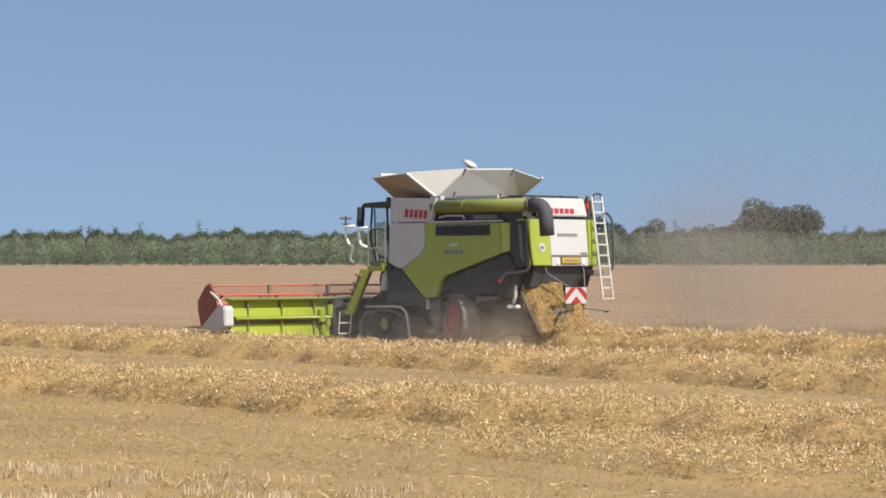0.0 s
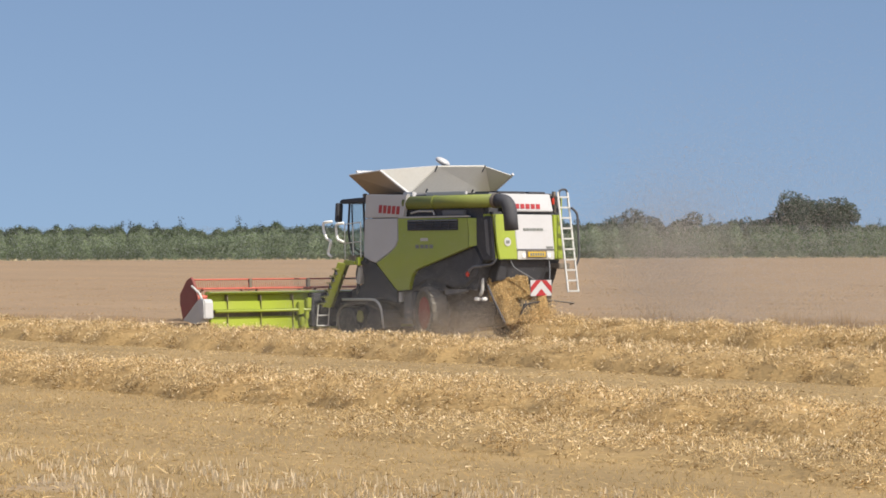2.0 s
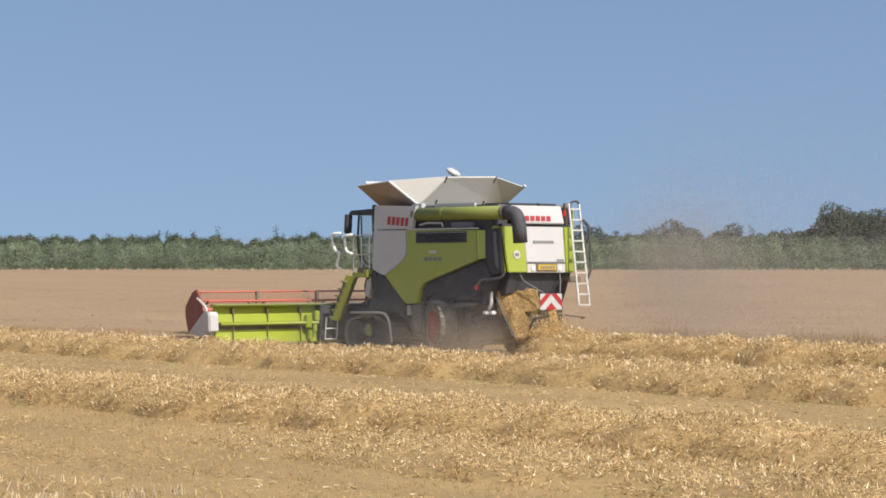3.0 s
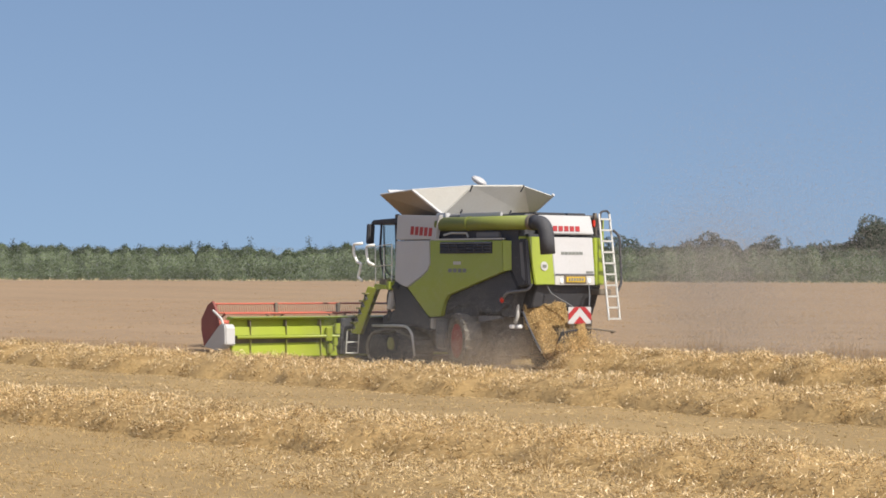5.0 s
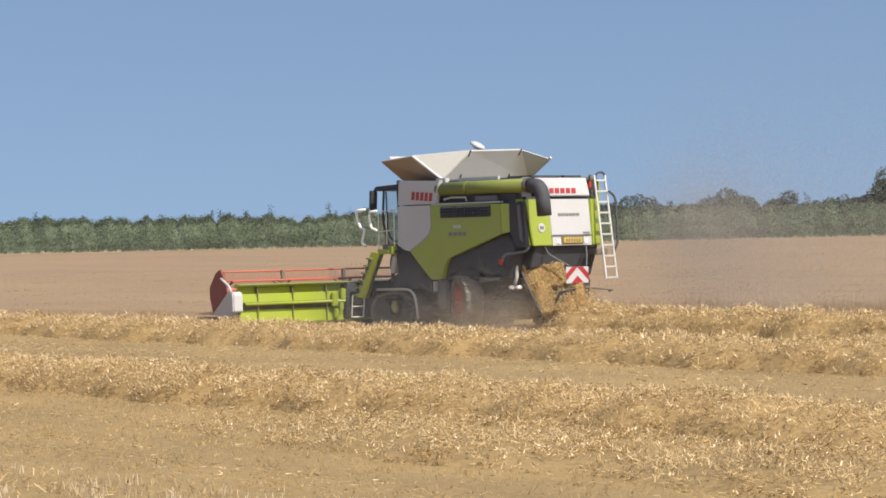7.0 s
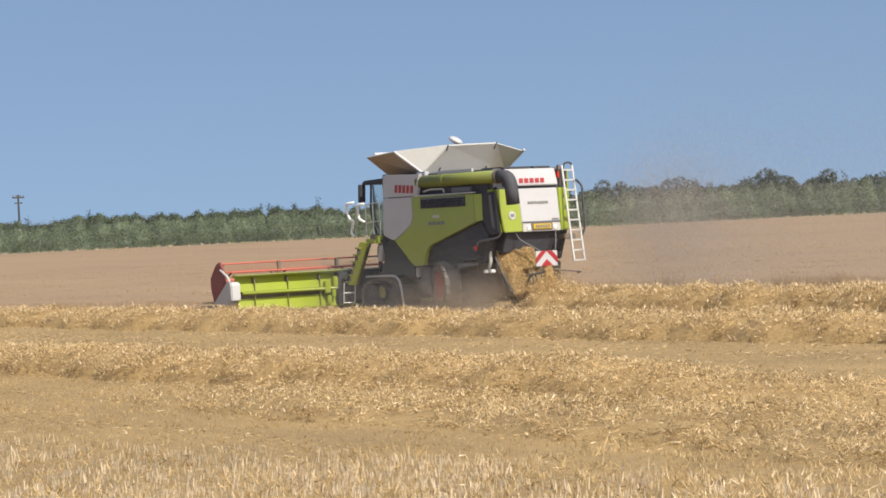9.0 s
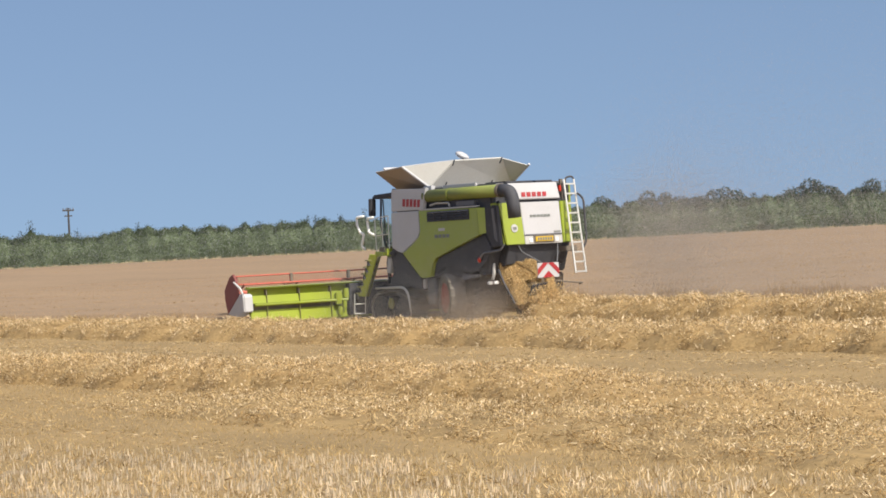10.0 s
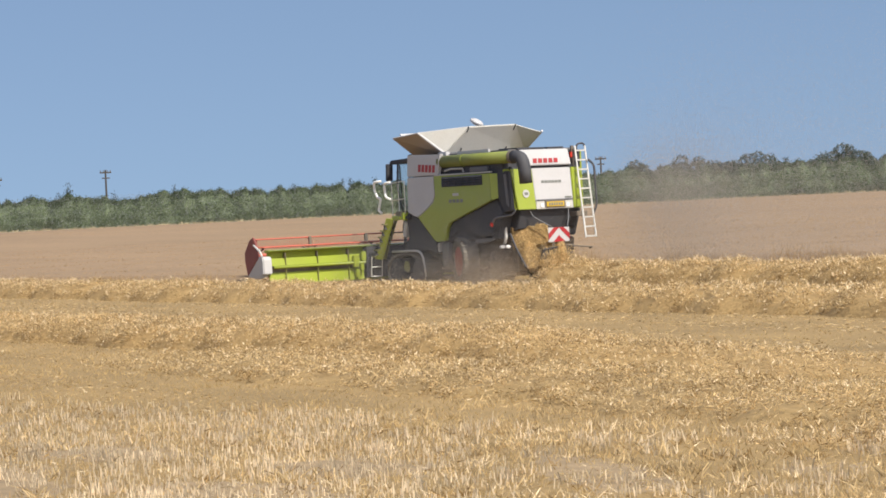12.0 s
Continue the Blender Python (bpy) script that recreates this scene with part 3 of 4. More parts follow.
for k in range(5):
    x0 = 1.86 + 0.185 * k
    part("mark", prism([(x0, 3.44 - 0.012 * k), (x0 + 0.13, 3.44 - 0.012 * k), (x0 + 0.16, 3.66 - 0.012 * k), (x0 + 0.03, 3.66 - 0.012 * k)], SIDE - 0.008, SIDE + 0.01), RED, combine, "red marking")
part("mark", block(3.62, 3.92, SIDE - 0.02, SIDE, 2.66, 2.74), SILVER, combine, "pale marking")
for k in range(4):
    part("mark", block(3.42 + 0.19 * k, 3.56 + 0.19 * k, SIDE - 0.02, SIDE, 2.46, 2.56), MARK, combine, "dark marking")
part("pillar", prism([(5.72, 2.52), (5.72, 3.30), (6.22, 3.30), (6.34, 2.15), (6.0, 2.10)], -1.56, -1.40), BLACK, combine, "black rear pillar", 0.03)
part("pillar_stripe", prism([(6.06, 3.20), (6.17, 3.22), (6.27, 2.25), (6.15, 2.35)], -1.585, -1.50), SLATE, combine, "grey stripe on the pillar", 0.01)
part("lower_cover", prism([(3.42, 1.86), (5.70, 2.50), (5.98, 2.10), (5.75, 1.72), (5.30, 1.45), (4.75, 1.42), (4.3, 1.62), (3.7, 1.60), (3.2, 1.36), (3.26, 1.70)], -1.56, -1.40), BLACK, combine, "black lower side cover", 0.03)
part("arch", prism([(0.98, 2.20), (1.22, 2.24), (1.72, 2.06), (2.5, 1.40), (2.64, 1.30), (2.64, 0.95), (1.9, 1.08), (1.0, 1.12), (1.15, 1.6), (1.05, 1.95)], -1.60, -1.10), BLACK, combine, "black wheel arch", 0.04)
part("side_tank", block(2.72, 3.14, -1.52, -1.1, 0.52, 1.30), SLATE, combine, "grey dusty side tank", 0.04)
part("side_box", block(2.60, 2.70, -1.58, -1.3, 1.0, 1.28), SILVER, combine, "pale bracket", 0.02)
part("right_panel", prism([(1.3, 2.1), (1.3, 3.9), (5.9, 3.86), (5.9, 2.2), (3.4, 1.6)], 1.35, 1.47), LIME, combine, "lime green far side panel", 0.02)
# recess below the unloading tube
part("recess_pipe", pipe([(3.1, -1.54, 3.42), (3.4, -1.54, 3.47), (4.0, -1.54, 3.46), (4.05, -1.54, 3.36)], 0.03), SILVER, combine, "pale pipe in the recess")
part("recess_box", block(4.4, 5.3, -1.58, -1.45, 3.34, 3.48), SLATE, combine, "", 0.02)
part("unloading_tube", pipe([(2.86, -1.50, 3.70), (6.42, -1.50, 3.70)], 0.178, 24), OLIVE, combine, "dull olive green unloading auger tube folded along the body", smooth=True)
part("tube_band", pipe([(4.05, -1.50, 3.70), (4.11, -1.50, 3.70)], 0.19, 24), OLIVE, combine)
part("tube_collar", pipe([(6.40, -1.50, 3.70), (6.50, -1.50, 3.70)], 0.20, 24), DARK, combine)
part("spout", pipe(rounded([(6.48, -1.50, 3.70), (6.95, -1.50, 3.67), (7.03, -1.50, 2.92)], 0.36, 6), 0.185, 20), BLACK, combine, "black rubber discharge spout", smooth=True)

# engine deck and rear hood
part("deck", block(2.6, 5.9, -1.25, 1.25, 3.84, 3.93), SLATE, combine, "", 0.02)
part("deck_rail", block(3.5, 5.1, -1.36, -1.28, 3.88, 3.98), WHITE, combine, "white deck edge", 0.015)
part("deck_rail", block(2.55, 2.95, -1.36, -1.2, 3.86, 4.0), WHITE, combine, "white deck edge", 0.015)
part("engine_cover", block(5.0, 5.95, -0.95, 0.05, 3.90, 3.97), BLACK, combine, "", 0.02)
part("engine_cover", block(5.0, 5.95, 0.15, 0.78, 3.90, 3.97), BLACK, combine, "", 0.02)
part("hood_top_panel", slab([(6.02, -1.0, 3.88), (6.14, -1.0, 3.41), (6.14, 0.80, 3.41), (6.02, 0.78, 3.88)], 0.10), WHITE, combine, "white upper rear panel", 0.02)
part("hood_core", block(5.9, 6.13, -1.32, 1.0, 2.2, 3.42), BLACK, combine, "", 0.02)
part("hood_panel", slab([(6.19, -0.68, 3.345), (6.30, -0.66, 2.40), (6.30, 0.72, 2.40), (6.19, 0.74, 3.345)], 0.05), WHITE, combine, "white centre rear panel", 0.015)
part("hood_corner", slab([(6.16, -1.44, 3.345), (6.27, -1.28, 2.15), (6.31, -0.65, 2.15), (6.20, -0.69, 3.345)], 0.07), LIME, combine, "lime green rear corner panel", 0.02)
part("hood_side", slab([(5.96, -1.50, 3.36), (5.96, -1.46, 2.15), (6.26, -1.29, 2.15), (6.17, -1.44, 3.36)], 0.05), LIME, combine, "lime green side of the rear hood", 0.015)
part("hood_corner", slab([(6.19, 0.75, 3.345), (6.30, 0.73, 2.15), (6.26, 1.06, 2.15), (6.16, 1.12, 3.345)], 0.07), LIME, combine, "lime green rear corner panel", 0.02)
part("hood_sill", slab([(6.305, -0.64, 2.39), (6.32, -0.64, 2.15), (6.32, 0.72, 2.15), (6.305, 0.72, 2.39)], 0.04), SILVER, combine, "grey lamp band below the rear panel", 0.01)
plate = part("number_plate", block(6.36, 6.385, -0.28, 0.36, 2.22, 2.36), YELLOW, combine, "yellow rear number plate", 0.005)
part("plate_frame", block(6.345, 6.362, -0.34, 0.42, 2.17, 2.40), DARK, plate, "dark plate surround")
for k in range(6):
    part("bar", block(6.386, 6.392, -0.21 + 0.09 * k, -0.15 + 0.09 * k, 2.25, 2.33), MARK, plate)
for y in (-0.44, 0.50):
    part("rear_lamp", block(6.355, 6.39, y - 0.055, y + 0.055, 2.20, 2.32), LENS, combine, "white rear lamp", 0.015)
for k in range(5):
    y0 = -0.60 + 0.19 * k
    part("mark", slab([(6.193, y0 + 0.02, 3.63), (6.225, y0, 3.50), (6.225, y0 + 0.14, 3.50), (6.193, y0 + 0.16, 3.63)], 0.012), RED, combine, "red marking")
for k in range(6):
    y0 = -0.38 + 0.125 * k
    part("mark", slab([(6.284, y0, 2.985), (6.292, y0, 2.915), (6.292, y0 + 0.10, 2.915), (6.284, y0 + 0.10, 2.985)], 0.012), MARK, combine, "grey marking")
part("mark", slab([(6.345, 0.42, 2.50), (6.349, 0.42, 2.46), (6.349, 0.66, 2.46), (6.345, 0.66, 2.50)], 0.012), MARK, combine, "small grey marking")
part("panel_lip", slab([(6.352, -0.62, 2.435), (6.356, -0.62, 2.405), (6.356, 0.70, 2.405), (6.352, 0.70, 2.435)], 0.012), SLATE, combine, "dark lower lip of the rear panel")
bm = bmesh.new()
bmesh.ops.create_cone(bm, cap_ends=True, segments=24, radius1=0.115, radius2=0.115, depth=0.02, matrix=Matrix.Translation((6.322, -0.98, 2.62)) @ pose(0, 0, 0, 0, 90 - 5, 0))
sticker = part("sticker", bm, WHITE, combine, "round white sticker")
part("bar", block(6.33, 6.345, -1.04, -0.92, 2.58, 2.66), MARK, sticker)
part("rear_chamber", prism([(4.9, 1.55), (5.5, 1.45), (6.05, 1.60), (6.25, 2.16), (4.9, 2.3)], -1.15, 1.02), BLACK, combine, "dark straw outlet below the hood", 0.02)
for pts in ([(6.28, -0.85, 2.15), (6.34, -0.78, 1.95), (6.70, -0.38, 1.62)], [(6.28, 0.58, 2.15), (6.5, 0.40, 1.9), (6.74, 0.16, 1.62)]):
    part("stay", pipe(rounded(pts), 0.017), SLATE, combine)
board = part("warning_board", block(6.78, 6.80, -0.60, 0.17, 1.19, 1.61), WHITE, combine, "red and white chevron warning board", 0.004)
for top in (1.77, 1.38):
    for side in (-1, 1):
        z0, z1 = top, top - 0.17
        # one stripe runs down at a slant from the middle to the board's side
        ym, ys, drop = -0.215, -0.215 + side * 0.385, 0.34
        pts = [(ym, z0), (ys, z0 - drop), (ys, z1 - drop), (ym, z1)]
        clipped, lim = [], (1.192, 1.608)
        for edge in (0, 1):
            src, clipped = (pts if edge == 0 else clipped), []
            inside = (lambda z: z <= lim[1]) if edge == 0 else (lambda z: z >= lim[0])
            for (y_a, z_a), (y_b, z_b) in zip(src, src[1:] + src[:1]):
                if inside(z_a):
                    clipped.append((y_a, z_a))
                if inside(z_a) != inside(z_b):
                    f = ((lim[1] if edge == 0 else lim[0]) - z_a) / (z_b - z_a)
                    clipped.append((y_a + f * (y_b - y_a), z_a + f * (z_b - z_a)))
        if len(clipped) > 2:
            cl = [(6.804, y, z) for y, z in clipped]
            part("stripe", slab(cl if side < 0 else cl[::-1], 0.004), RED, board)
part("board_rod", pipe([(6.72, -0.2, 1.2), (6.70, 0.1, 1.08), (6.78, 1.02, 0.98), (6.6, 1.05, 0.95)], 0.02), DARK, combine, "bent steel rod")
# black plate added as the shade in the gap under the board
part("gap_shade_plate", slab([(6.62, -0.82, 0.70), (6.64, -0.16, 0.82), (6.78, -0.10, 1.08), (6.74, -0.80, 1.0)], 0.03), BLACK, combine, "dark plate standing in for the shaded gap below the outlet", 0.005)
part("axle_arm", pipe(rounded([(5.50, -1.62, 1.78), (5.60, -1.62, 1.95), (6.28, -1.46, 2.03), (6.28, -1.36, 2.18)], 0.1), 0.034, 10), SLATE, combine, "dark grey bent arm", smooth=True)
part("side_lamp", block(5.44, 5.54, -1.70, -1.60, 1.70, 1.84), AMBER, combine, "red lamp", 0.03)
part("spreader_hose", pipe(rounded([(5.5, -1.3, 1.9), (5.68, -1.3, 1.75), (5.70, -1.3, 1.35), (5.6, -1.3, 1.2)], 0.12), 0.05, 10), SILVER, combine, "grey bent hose", smooth=True)
for x in (5.42, 5.68):
    part("work_lamp", block(x, x + 0.16, -1.38, -1.22, 1.06, 1.16), LENS, combine, "white lamp", 0.03)
part("outlet_frame", pipe([(5.86, -1.27, 1.48), (6.06, -1.25, 1.10), (6.40, -1.16, 0.50)], 0.03), BLACK, combine, "dark frame bar beside the straw outlet")
part("spreader", prism([(4.5, 0.32), (5.9, 0.40), (6.0, 1.3), (4.6, 1.5)], -1.05, 1.0), DARK, combine, "dusty dark chopper housing", 0.04)
part("feed_guard", prism([(4.4, 1.2), (5.3, 1.3), (5.35, 1.75), (4.5, 1.95)], -1.50, -1.42), SLATE, combine, "", 0.02)

# ladder at the back
ladder = part("ladder", pipe([(6.22, 0.97, 3.96), (6.85, 0.74, 1.27)], 0.028), STEEL, combine, "pale steel rear ladder")
part("rail", pipe([(6.22, 1.34, 3.96), (6.85, 1.12, 1.27)], 0.028), STEEL, ladder)
for k in range(10):
    t = 0.05 + k * 0.104
    x, z = 6.22 + 0.63 * t, 3.96 - 2.69 * t
    part("rung", block(x - 0.02, x + 0.05, 0.97 - 0.23 * t, 1.34 - 0.22 * t, z - 0.022, z + 0.022), STEEL, ladder)
part("hand_loop", pipe(rounded([(6.22, 1.05, 3.6), (6.18, 1.05, 4.02), (6.18, 1.36, 4.05), (6.24, 1.38, 3.5)], 0.12), 0.03), BLACK, ladder, "black grab loop")
part("hand_rail", pipe(rounded([(6.4, 1.30, 3.55), (6.52, 1.42, 3.40), (6.65, 1.36, 2.2), (6.6, 1.25, 1.95)], 0.12), 0.034), BLACK, ladder, "black hand rail")
part("rail_post", block(6.05, 6.12, 0.92, 1.0, 3.4, 3.98), DARK, combine)
part("rail_lamp", block(6.05, 6.15, 0.86, 0.94, 3.62, 3.8), AMBER, combine, "red lamp", 0.02)
part("ladder_foot", block(6.3, 6.66, 0.6, 1.0, 1.9, 2.05), DARK, combine, "", 0.02)

# grain tank flaps
FL, FF = (2.50, -1.09, 3.97), (0.82, -1.02, 3.97)
TL, TF = (1.92, -1.63, 4.61), (0.60, -1.64, 4.52)
RB, RT1, RT2, RT3 = (2.60, 1.85, 3.97), (3.02, -0.52, 4.72), (3.15, 1.15, 4.76), (3.52, 1.80, 4.51)
tank = part("grain_tank", block(0.9, 2.6, -1.05, 1.35, 3.80, 3.99), SLATE, combine, "open grain tank with raised flaps", 0.02)
part("left_flap", slab([FF, FL, TL, TF], 0.03), SHADED_FLAP, tank, "flap with its shade painted in as brownish grey")
part("flap_edge", pipe([FL, TL], 0.045, 6), WHITE, tank, "white flap edge")
part("flap_edge", pipe([TF, TL, RT1], 0.022, 6), WHITE, tank, "white flap edge")
part("rear_flap", slab([FL, RB, RT2, RT1], 0.03), GREYW, tank, "grey-white rear flap")
part("corner_gusset", slab([FL, RT1, TL], 0.02), GREYW, tank)
part("corner_gusset", slab([RB, RT3, RT2], 0.02), GREYW, tank)
part("flap_edge", pipe([RB, (3.56, 1.84, 4.53)], 0.04, 6), WHITE, tank, "white flap edge")
part("flap_edge", pipe([RT1, RT2], 0.018, 6), GREYW, tank)
part("right_flap", slab([(0.82, 1.3, 3.97), (2.5, 1.4, 3.97), (3.0, 1.85, 4.6), (0.6, 1.85, 4.55)], 0.03), WHITE, tank)
part("front_flap", slab([(0.82, -1.0, 3.97), (0.82, 1.3, 3.97), (0.35, 1.5, 4.68), (0.45, -1.3, 4.64)], 0.03), WHITE, tank, "white front flap")
for a, b in (((2.66, -0.62, 4.0), (3.05, -0.54, 4.73)), ((2.72, 1.02, 4.0), (3.18, 1.13, 4.77))):
    part("flap_rib", pipe([Vector(a).lerp(Vector(b), 0.0), Vector(a).lerp(Vector(b), 0.14)], 0.022, 6), BLACK, tank)
    part("flap_rib", pipe([Vector(a).lerp(Vector(b), 0.78), b], 0.022, 6), BLACK, tank)
bm = bmesh.new()
bmesh.ops.create_uvsphere(bm, u_segments=16, v_segments=8, radius=0.2, matrix=Matrix.Translation((2.4, 0.24, 4.88)) @ pose(0, 0, 0, 0, 28, 30) @ Matrix.Diagonal((1.15, 0.9, 0.5, 1)))
part("roof_dome", bm, WHITE, combine, "white rounded sensor dome", smooth=True)
part("dome_post", pipe([(2.4, 0.24, 3.9), (2.4, 0.24, 4.82)], 0.03), DARK, combine)

# cab
cab = part("cab", block(-0.32, 1.3, -0.96, 0.96, 2.06, 2.28), BLACK, combine, "dark framed glass driver's cab, empty", 0.04)
part("roof", prism([(-0.62, 3.80), (-0.5, 3.87), (0.75, 3.92), (1.3, 3.92), (1.3, 3.78), (-0.55, 3.74)], -1.04, 1.04), BLACK, cab, "dark cab roof", 0.03)
part("rear_wall", block(1.2, 1.3, -0.96, 0.96, 2.2, 3.8), BLACK, cab)
for pts in ([(-0.22, -0.96, 3.76), (-0.30, -0.96, 2.9), (-0.05, -0.96, 2.28)], [(-0.30, 0.96, 3.76), (-0.42, 0.96, 2.9), (-0.30, 0.96, 2.28)], [(0.40, -0.97, 3.78), (0.46, -0.97, 2.75), (0.52, -0.97, 2.28)], [(0.62, -0.96, 3.78), (0.66, -0.96, 2.28)]):
    part("pillar", pipe(rounded(pts, 0.3), 0.032, 6), BLACK, cab)
part("door_frame", pipe(rounded([(-0.10, -0.98, 3.72), (-0.05, -0.98, 2.55), (0.18, -0.98, 2.36), (0.55, -0.98, 2.33)], 0.25), 0.02, 6), BLACK, cab)
for nm, cr in (("side_window", [(-0.22, -0.955, 3.76), (-0.2, -0.955, 2.3), (1.2, -0.955, 2.3), (1.2, -0.955, 3.76)]), ("side_window", [(-0.3, 0.955, 3.76), (-0.3, 0.955, 2.3), (1.2, 0.955, 2.3), (1.2, 0.955, 3.76)]), ("windscreen", [(-0.24, -0.95, 3.75), (-0.24, -0.95, 2.3), (-0.34, 0.95, 2.3), (-0.34, 0.95, 3.75)])):
    g = part(nm, slab(cr, 0.008), GLASS, cab, "clear cab glass")
    g.visible_shadow = False
part("beacon", block(0.26, 0.38, -0.9, -0.78, 3.9, 4.02), DARK, cab, "", 0.02)
mirror = part("mirror", prism([(-0.72, 3.24), (-0.60, 3.22), (-0.56, 3.74), (-0.68, 3.78)], -1.12, -0.90), BLACK, combine, "black wing mirror", 0.025)
part("mirror_arm", pipe([(-0.63, -1.0, 3.70), (-0.45, -1.0, 3.84)], 0.025), BLACK, mirror)
part("platform", block(0.35, 1.35, -1.68, -0.95, 2.03, 2.13), BLACK, combine, "dark access platform", 0.02)
part("platform_box", block(0.62, 0.95, -1.72, -1.3, 2.08, 2.28), DARK, combine, "", 0.03)
part("platform_bracket", block(0.95, 1.12, -1.74, -1.5, 2.0, 2.24), LIME, combine, "lime bracket", 0.03)
for pts in ([(0.42, -1.66, 2.1), (0.40, -1.66, 3.15), (1.1, -1.66, 3.2)], [(0.78, -1.66, 2.1), (0.76, -1.66, 3.12)], [(1.1, -1.66, 2.2), (1.1, -1.66, 3.2)], [(0.42, -1.66, 2.62), (1.1, -1.66, 2.66)]):
    part("guard_rail", pipe(rounded(pts), 0.014, 6), STEEL, combine, "thin steel guard rail")
part("grab_bar", pipe(rounded([(-0.09, -1.72, 3.23), (-0.47, -1.72, 3.21), (-0.45, -1.72, 2.96), (-0.30, -1.72, 2.73), (-0.12, -1.72, 2.70), (-0.18, -1.72, 2.53), (-0.27, -1.72, 2.33), (-0.10, -1.72, 2.24)], 0.07), 0.04), RAILW, combine, "white bent grab bar", smooth=True)
part("grab_bar", pipe(rounded([(0.42, -1.72, 3.18), (0.11, -1.72, 3.16), (0.09, -1.72, 3.04), (0.16, -1.72, 2.73), (0.40, -1.70, 2.65)], 0.07), 0.04), RAILW, combine, "white bent grab bar", smooth=True)
# access steps
steps = part("access_steps", slab([(0.38, -1.90, 2.08), (0.58, -1.74, 2.04), (-0.13, -1.74, 0.80), (-0.34, -1.90, 0.84)], 0.05), LIME, combine, "lime green access steps", 0.01)
part("stringer", slab([(0.38, -1.56, 2.10), (0.50, -1.56, 2.06), (-0.26, -1.56, 0.80), (-0.40, -1.56, 0.84)], 0.03), HUB, steps, "", 0.01)
for k in range(6):
    t = k / 5
    x, z = 0.30 - 0.62 * t, 1.90 - 0.98 * t
    part("tread", block(x - 0.10, x + 0.06, -1.96, -1.58, z - 0.02, z + 0.02), HUB, steps, "dusty lime tread", 0.006)
    part("riser", block(x - 0.04, x + 0.00, -1.92, -1.58, z - 0.16, z - 0.022), BLACK, steps)
part("step_top", prism([(0.42, 2.0), (0.95, 2.02), (0.95, 2.12), (0.5, 2.16)], -1.76, -1.60), LIME, steps, "", 0.01)
for pts in ([(-0.28, -1.66, 0.86), (-0.34, -1.66, 0.30)], [(-0.36, -2.0, 0.90), (-0.42, -2.0, 0.30)], [(-0.34, -1.66, 0.31), (-0.42, -2.0, 0.31)], [(-0.31, -1.66, 0.60), (-0.39, -2.0, 0.60)]):
    part("lower_step", pipe(pts, 0.018, 6), STEEL, steps)
part("feeder_house", prism([(-0.75, 0.35), (-0.75, 1.22), (1.2, 1.95), (1.2, 1.0), (0.4, 0.7)], -0.62, 0.75), BLACK, combine, "black feeder house", 0.03)
part("hose", pipe(rounded([(0.86, -1.5, 2.05), (0.74, -1.5, 1.78), (0.82, -1.5, 1.45), (0.76, -1.5, 1.2)], 0.15), 0.05, 8), BLACK, combine, "black hose", smooth=True)
part("front_tank", prism([(0.84, 1.50), (1.00, 1.48), (1.12, 1.92), (0.94, 1.98)], -1.64, -1.3), SILVER, combine, "pale tank", 0.03)


# tracks
def track(y0, y1):
    ym = (y0 + y1) / 2
    loop = []
    for a in range(90, 271, 20):
        loop.append((0.55 + 0.46 * math.cos(radians(a)), 0.46 + 0.46 * math.sin(radians(a))))
    loop += [(0.95, 0.0), (1.4, 0.0)]
    for a in range(-90, 61, 20):
        loop.append((1.74 + 0.44 * math.cos(radians(a)), 0.44 + 0.44 * math.sin(radians(a))))
    loop += [(1.35, 0.98), (0.95, 0.99)]
    bm = bmesh.new()
    outer = [[bm.verts.new((x, y, z)) for x, z in loop] for y in (y0, y1)]
    inner = [[bm.verts.new((1.14 + (x - 1.14) * 0.94, y, 0.48 + (z - 0.48) * 0.90)) for x, z in loop] for y in (y0, y1)]
    n_ = len(loop)
    for i in range(n_):
        j = (i + 1) % n_
        for q in ((outer[0][i], outer[0][j], outer[1][j], outer[1][i]), (inner[0][i], inner[1][i], inner[1][j], inner[0][j]), (outer[0][i], inner[0][i], inner[0][j], outer[0][j]), (outer[1][i], outer[1][j], inner[1][j], inner[1][i])):
            bm.faces.new(q)
    belt = part("track", bm, RUBBER, combine, "black rubber track caked with dust")
    total = [Vector((x, 0, z)) for x, z in loop]
    for i in range(n_):
        a, b = total[i], total[(i + 1) % n_]
        steps_ = max(1, int((b - a).length / 0.13))
        for k in range(steps_):
            p, d = a.lerp(b, (k + 0.5) / steps_), (b - a).normalized()
            nrm = Vector((d.z, 0, -d.x))
            part("lug", slab([p + nrm * 0.0 - d * 0.03 + Vector((0, y0, 0)), p - d * 0.03 + Vector((0, y1, 0)), p + d * 0.03 + Vector((0, y1, 0)), p + d * 0.03 + Vector((0, y0, 0))], 0.035), RUBBER, belt)
    for cx, cz, r in ((0.55, 0.46, 0.38), (1.74, 0.44, 0.36), (0.98, 0.22, 0.17), (1.34, 0.22, 0.17)):
        part("roller", drum(cx, cz, r, y0 + 0.03, y1 - 0.03, 24), BLACK, belt)
    if ym < 0:
        part("hub_plate", prism([(1.06, 0.46), (1.2, 0.42), (1.28, 0.55), (1.22, 0.74), (1.08, 0.76), (1.0, 0.6)], y0 - 0.03, y0 + 0.03), HUB, belt, "dusty olive hub plate", 0.01)
    return belt


track(-1.72, -1.12)
track(1.12, 1.72)
